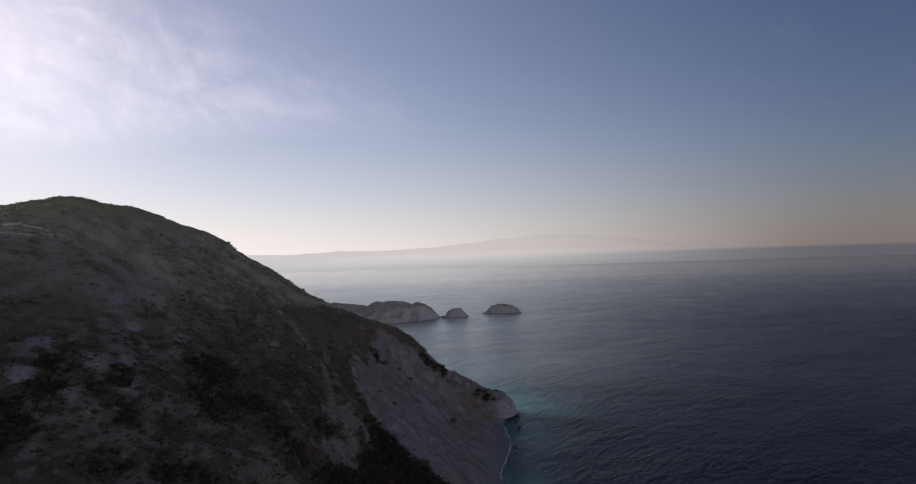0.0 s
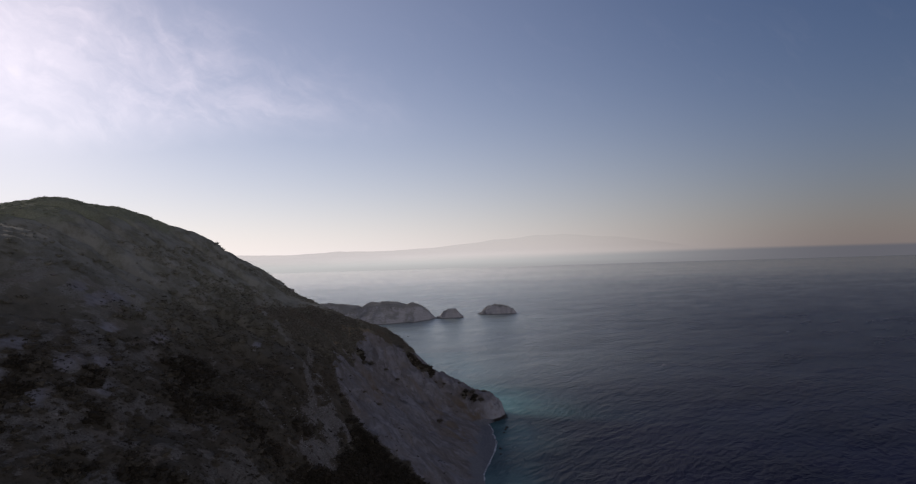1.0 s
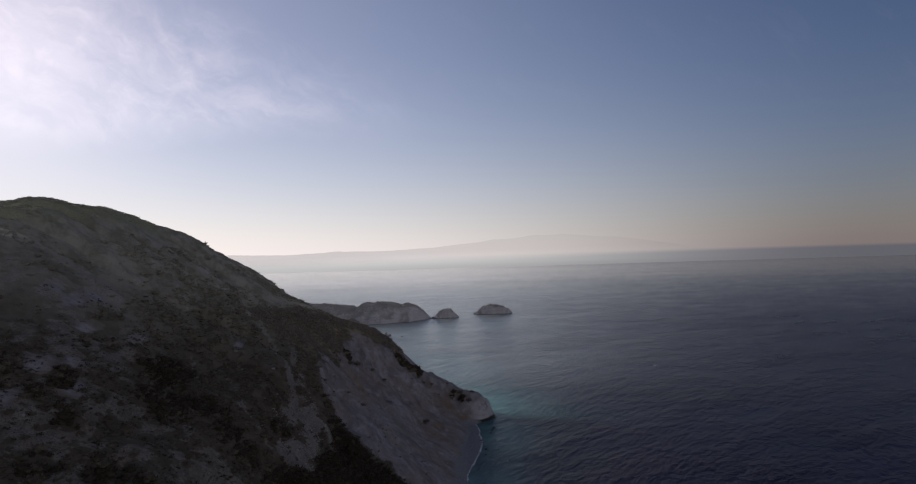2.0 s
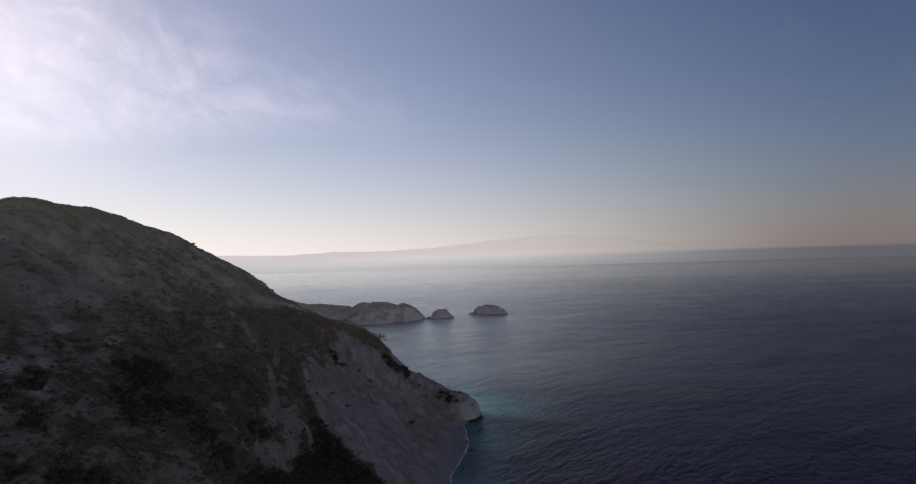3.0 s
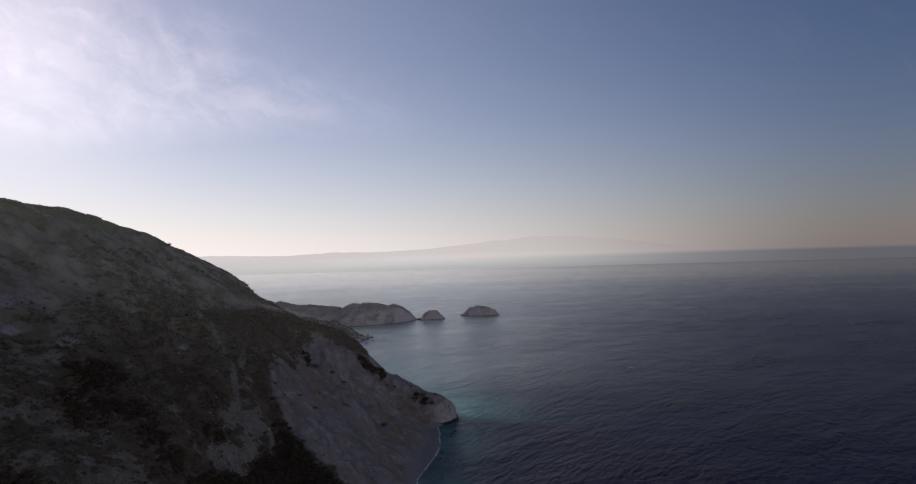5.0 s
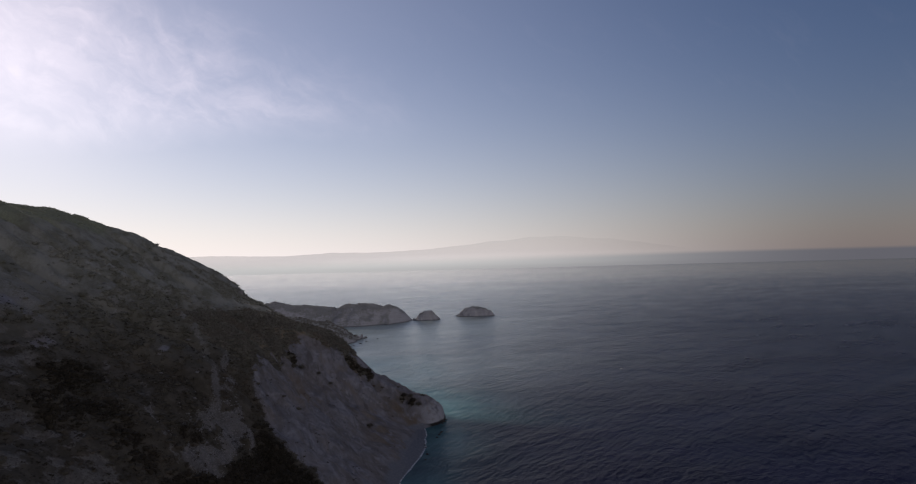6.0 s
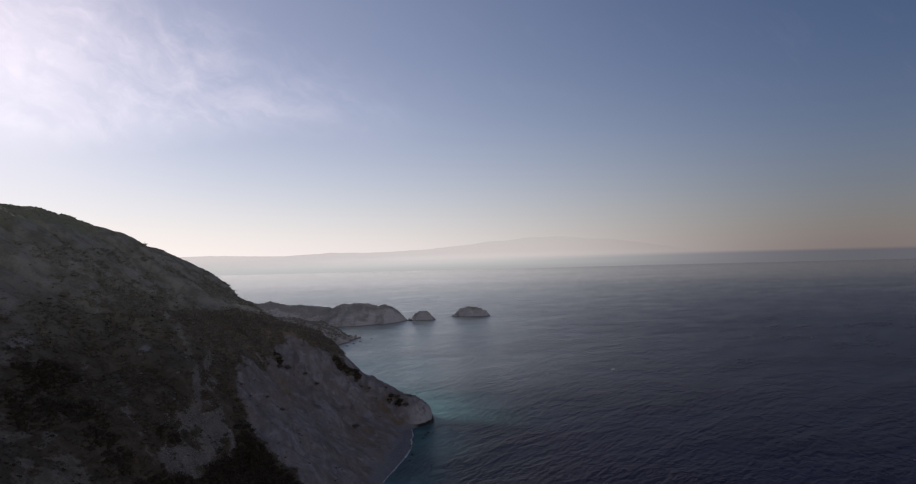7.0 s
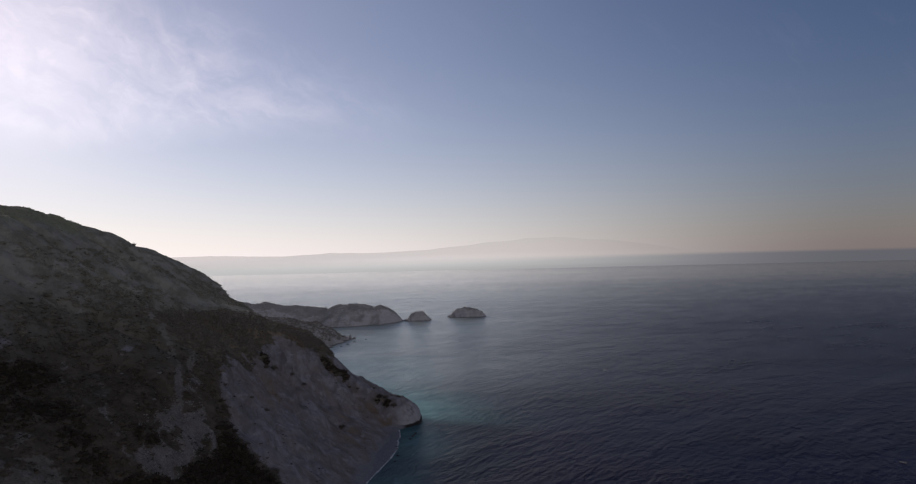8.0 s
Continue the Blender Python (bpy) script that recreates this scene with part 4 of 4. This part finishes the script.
def make_shrub(seed):
    thing = new("shrub")
    bm = bmesh.new()
    bmesh.ops.create_cone(bm, cap_ends=True, segments=7, radius1=0.13, radius2=0.06, depth=0.9, matrix=pose(0, 0, 0.15, 6, -5, 0))
    for k in range(4):
        bmesh.ops.create_cone(bm, cap_ends=True, segments=5, radius1=0.07, radius2=0.025, depth=0.9, matrix=pose(0, 0, 0.45, 0, 0, 90 * k + 20) @ pose(0.28, 0, 0.15, 0, 42, 0))
    part("stem", bm, STEM, thing)
    for k, (dx, dy, dz, s) in enumerate(((0, 0, 0.55, 0.85), (0.55, 0.2, 0.42, 0.6), (-0.45, 0.35, 0.45, 0.62), (-0.1, -0.5, 0.38, 0.6))):
        if k == 0:
            vs, fs, b = [], [], 0
        v, f = blob(seed * 10 + k, 90, 0.34)
        vs.append(v * s + np.array((dx, dy, dz)))
        fs.append(f + b)
        b += len(v)
    link_mesh("crown", np.concatenate(vs), np.concatenate(fs), THICKET, thing)
    return tagged(thing, "dark evergreen shrub alone on the pale clay slope", "shrub", "shrubs on the bare slope")


KINDS = [make_shrub(k + 1) for k in range(4)]
HEADLAND_SHRUBS = ((24.1, 383.5, 1.7), (28.8, 380.2, 1.9), (31, 390, 1.8), (33.5, 395, 1.5), (16.3, 393, 0.9), (7, 387, 1.1), (-4.2, 388.3, 2.0), (-1.2, 386.4, 1.5),
                   (1.6, 387.2, 1.3), (-7.4, 388.4, 1.8), (-5.6, 385.2, 1.6), (-25.7, 304, 1.6), (3.8, 343, 1.8), (-19.8, 361.7, 1.2), (-26.2, 361.8, 1.3), (-32, 303, 1.1), (-34, 352, 2.2), (-37, 347, 2.0))
SLOPE_SHRUBS = ((-90.4, 174, 2.8), (-99.7, 156, 2.2), (-97, 165, 2.0), (-92, 150, 1.8), (-70.8, 180, 2.4), (-49.9, 159.7, 2.2), (-57, 149, 2.4), (-76.4, 141, 2.0), (-70.9, 147, 1.6),
                (-69, 157.4, 1.5), (-75.8, 137.3, 3.0), (-73.4, 133.8, 3.4), (-57.6, 149.5, 2.6), (-56.2, 146.4, 3.2), (-50.4, 158.6, 3.0), (-66.1, 146.7, 3.6), (-47.6, 204.6, 2.3), (-46.3, 223, 1.9), (-110.7, 163.7, 2.6), (-56, 171, 1.7), (-82.3, 145, 1.6), (-86.8, 136.7, 2.3), (-62, 165, 1.4), (-79, 158, 1.3))
rng = random.Random(4)
spread = []
for k in range(9000):
    if len(spread) >= 70:
        break
    x, y = rng.uniform(-100, 42), rng.uniform(125, 400)
    if bare_ground(x, y) < 0.4 or hill_base(x, y) < 5 or y > gully_y(x) or vnoise(x / 12.0, y / 12.0, 131) < 0.15:
        continue
    spread.append((x, y, rng.uniform(0.5, 1.0)))
used = 0
for x, y, s in (*((x, y, 1.15 * s) for x, y, s in HEADLAND_SHRUBS), *((x, y, 0.7 * s) for x, y, s in SLOPE_SHRUBS), *spread):
    m = pose(x, y, float(hill_z(x, y)) - 0.1, 0, 0, rng.uniform(0, 360)) @ Matrix.Scale(s, 4)
    if used < 4:
        KINDS[used].matrix_basis = m
    else:
        copy_thing(KINDS[used % 4], m).scale = (s, s, rng.uniform(0.75, 1.0) * s)
    used += 1


# ---------------------------------------------------------------- shore
def make_boulder(name, label, x, y, r, seed, group, mat, z=0.0, tall=0.7):
    bm = bmesh.new()
    bmesh.ops.create_icosphere(bm, subdivisions=3, radius=1.0)
    for v in bm.verts:
        d = v.co.normalized()
        k = 0.85 + 0.60 * noise.noise(d * 1.3 + Vector((seed * 4.1, 0, 1))) + 0.30 * noise.noise(d * 3.2 + Vector((0, seed * 2.3, 0)))
        v.co = Vector((d.x * k, d.y * k, d.z * k * tall)) * r
    me = bpy.data.meshes.new(name)
    bm.to_mesh(me)
    bm.free()
    me.materials.append(mat)
    ob = new(name, me)
    ob.location = (x, y, z)
    ob.rotation_euler = (0, 0, seed * 1.7)
    return tagged(ob, label, "boulder", group)


DARK_ROCK = rock_material("wet_rock", (0.10, 0.09, 0.08), (0.06, 0.05, 0.045), (0.03, 0.026, 0.024))
for k, (x, y, r) in enumerate(((42.5, 363, 1.6), (40.8, 357.6, 1.8), (39.6, 352.3, 1.4), (34.6, 323.2, 1.7), (33.7, 314.6, 1.2), (33.4, 334.5, 1.4),
                               (33.1, 338.8, 1.2), (41.6, 361, 1.2), (34.2, 328.0, 0.8), (43.0, 381, 1.3), (44.6, 385, 1.7), (45.2, 390, 1.4))):
    make_boulder("boulder", "dark wet boulder awash off the shingle beach", x, y, 0.5 * r, k + 1, "boulders in the shallows", DARK_ROCK)
for k, (x, y, r, tall) in enumerate(((-58, 806, 3.4, 1.0), (-53, 800, 2.8, 2.2), (-49, 804, 2.0, 1.5), (-33, 793, 1.3, 0.6), (-44, 772, 1.6, 0.6),
                                     (-50, 752, 1.8, 0.6), (-55, 735, 1.6, 0.6), (-57, 790, 4.0, 1.1))):
    make_boulder("sea_rock", "jagged dark rock at the point of the low headland", x, y, r, k + 31, "rocks off the headland", HAZED_ROCK, 0.0, tall)


def build_surf():
    """The thin white line where small waves break on the beach."""
    y = np.arange(235, 377, 0.6)
    x = shore_x(y)
    wide = 0.2 + 0.45 * np.clip(vnoise(y / 5.0, 0 * y, 141) + 0.4, 0, 1)
    left, right = np.stack([x - 0.5, y, 0 * y + 0.10], 1), np.stack([x + wide, y, 0 * y + 0.06], 1)
    m = len(y)
    i = np.arange(m - 1)
    ob = link_mesh("surf", np.concatenate([left, right]), np.stack([i, i + m, i + m + 1, i + 1], 1), FOAM)
    tagged(ob, "thin white line of surf along the beach", "surf", kind="stuff")


build_surf()


# scrub on the far headland and the islets
def sown_on(count, lo, hi, seed, height, chance):
    rng = np.random.RandomState(seed)
    x, y = rng.uniform(lo[0], hi[0], count), rng.uniform(lo[1], hi[1], count)
    z = height(x, y)
    keep = rng.uniform(size=count) < chance(x, y, z)
    return np.stack([x, y, z], 1)[keep], rng.uniform(size=int(keep.sum()))


spots, lot = sown_on(24000, (-330, 600), (10, 1040), 55, far_land,
                     lambda x, y, z: step(13, 20, z + 6 * fbm(x, y, 25, 3, 57) + 13 * (y < 850) + 9 * (x < -100)) * step(-0.5, 0.0, fbm(x, y, 14, 3, 59) + 0.6 * (y < 850)))
crest = spots[:, 1] > 845
scatter("headland_scrub", "low scrub along the crest of the far headland", "scrub", spots[crest], 0.8 + 1.2 * lot[crest] ** 2, HAZED_SCRUB, FAR, 56)
scatter("point_scrub", "brown-green scrub covering the low point before the headland", "scrub", spots[~crest], 1.2 + 1.6 * lot[~crest] ** 2, HAZED_POINT_SCRUB, FAR, 58)

OUTCROPS = ((-97.8, 295.4, 1.7), (-72.5, 263.4, 1.6), (-71.5, 290.8, 1.8), (-85.2, 288.2, 1.5), (-51, 243.5, 1.5), (-124.9, 215.8, 1.6), (-112.5, 249.6, 1.7),
            (-56.7, 261.8, 1.3), (-112, 298.3, 1.4), (-60, 278, 1.2), (-66, 250, 1.1), (-104, 232, 1.5))
for k, (x, y, r) in enumerate(OUTCROPS):
    make_boulder("rock_outcrop", "pale limestone outcrop standing out of dark scrub", x, y, 0.7 * r, k + 61, "outcrops on the slope", WEATHERED, float(hill_z(x, y)), 0.45)
make_boulder("rock_pinnacle", "small dark rock pinnacle on the skyline of the ridge", -104, 476, 1.8, 91, "outcrops on the slope", ROCK, float(hill_z(-104, 476)) + 0.6, 1.5)

for k, (islet, tops) in enumerate(ISLET_TOPS):
    pick = np.random.RandomState(90 + k)
    tops = tops[pick.permutation(len(tops))[:160]]
    cap = scatter("scrub_cap", "", "", tops, 0.5 + 0.9 * pick.uniform(size=len(tops)) ** 2, HEATH, FAR, 92 + k, 0.6)
    cap.parent = islet
    del cap["kind"]


# ---------------------------------------------------------------- a boat on the sea
def make_boat(x, y, heading):
    """A small open boat: a curved hull, two thwarts and an outboard motor."""
    boat = new("small_boat")
    boat.matrix_basis = pose(x, y, 0.0, 0, 0, heading) @ Matrix.Scale(0.72, 4)
    white, m_n, out = material("boat_paint")
    principled(m_n, out, m_n.mix(m_n.noise(m_n.add("ShaderNodeNewGeometry").outputs["Position"], 3.0), (0.42, 0.41, 0.40), (0.52, 0.51, 0.50)), 0.4)
    bm = bmesh.new()
    ribs = []
    for k in range(13):
        s = k / 12.0
        half = 0.78 * min(1.0, 1.25 * (1 - s) ** 0.6 + 0.02)
        keel, rim = -0.22 + 0.30 * s ** 3, 0.42 + 0.22 * s * s
        row = []
        for dy, dz in ((-1, 1), (-0.86, 0.45), (-0.45, 0.06), (0, 0), (0.45, 0.06), (0.86, 0.45), (1, 1)):
            row.append(bm.verts.new((-1.9 + 3.9 * s, dy * half, keel + (rim - keel) * dz)))
        ribs.append(row)
    for a, c in zip(ribs, ribs[1:]):
        for k in range(6):
            bm.faces.new((a[k], a[k + 1], c[k + 1], c[k]))
    bm.faces.new(ribs[0][::-1])
    bmesh.ops.solidify(bm, geom=bm.faces[:], thickness=0.05)
    bmesh.ops.recalc_face_normals(bm, faces=bm.faces[:])
    part("hull", bm, white, boat, "pale worn hull")
    for px in (-0.9, 0.3):
        bm = bmesh.new()
        bmesh.ops.create_cube(bm, size=1.0, matrix=pose(px, 0, 0.22) @ Matrix.Diagonal((0.30, 1.25, 0.05, 1)))
        bmesh.ops.bevel(bm, geom=bm.edges[:], offset=0.012, segments=1, affect="EDGES")
        part("thwart", bm, STEM, boat, "worn wooden thwart")
    bm = bmesh.new()
    bmesh.ops.create_cube(bm, size=1.0, matrix=pose(-2.02, 0, 0.62) @ Matrix.Diagonal((0.34, 0.28, 0.36, 1)))
    bmesh.ops.create_cube(bm, size=1.0, matrix=pose(-2.06, 0, 0.12) @ Matrix.Diagonal((0.14, 0.10, 0.75, 1)))
    bmesh.ops.bevel(bm, geom=bm.edges[:], offset=0.03, segments=2, affect="EDGES")
    part("outboard_motor", bm, DARK_ROCK, boat, "dark outboard motor on the transom")
    return tagged(boat, "small pale open boat with an outboard motor on the sea", "boat")


make_boat(268.9, 287.6, 132)
make_boat(198.5, 538.5, 12)
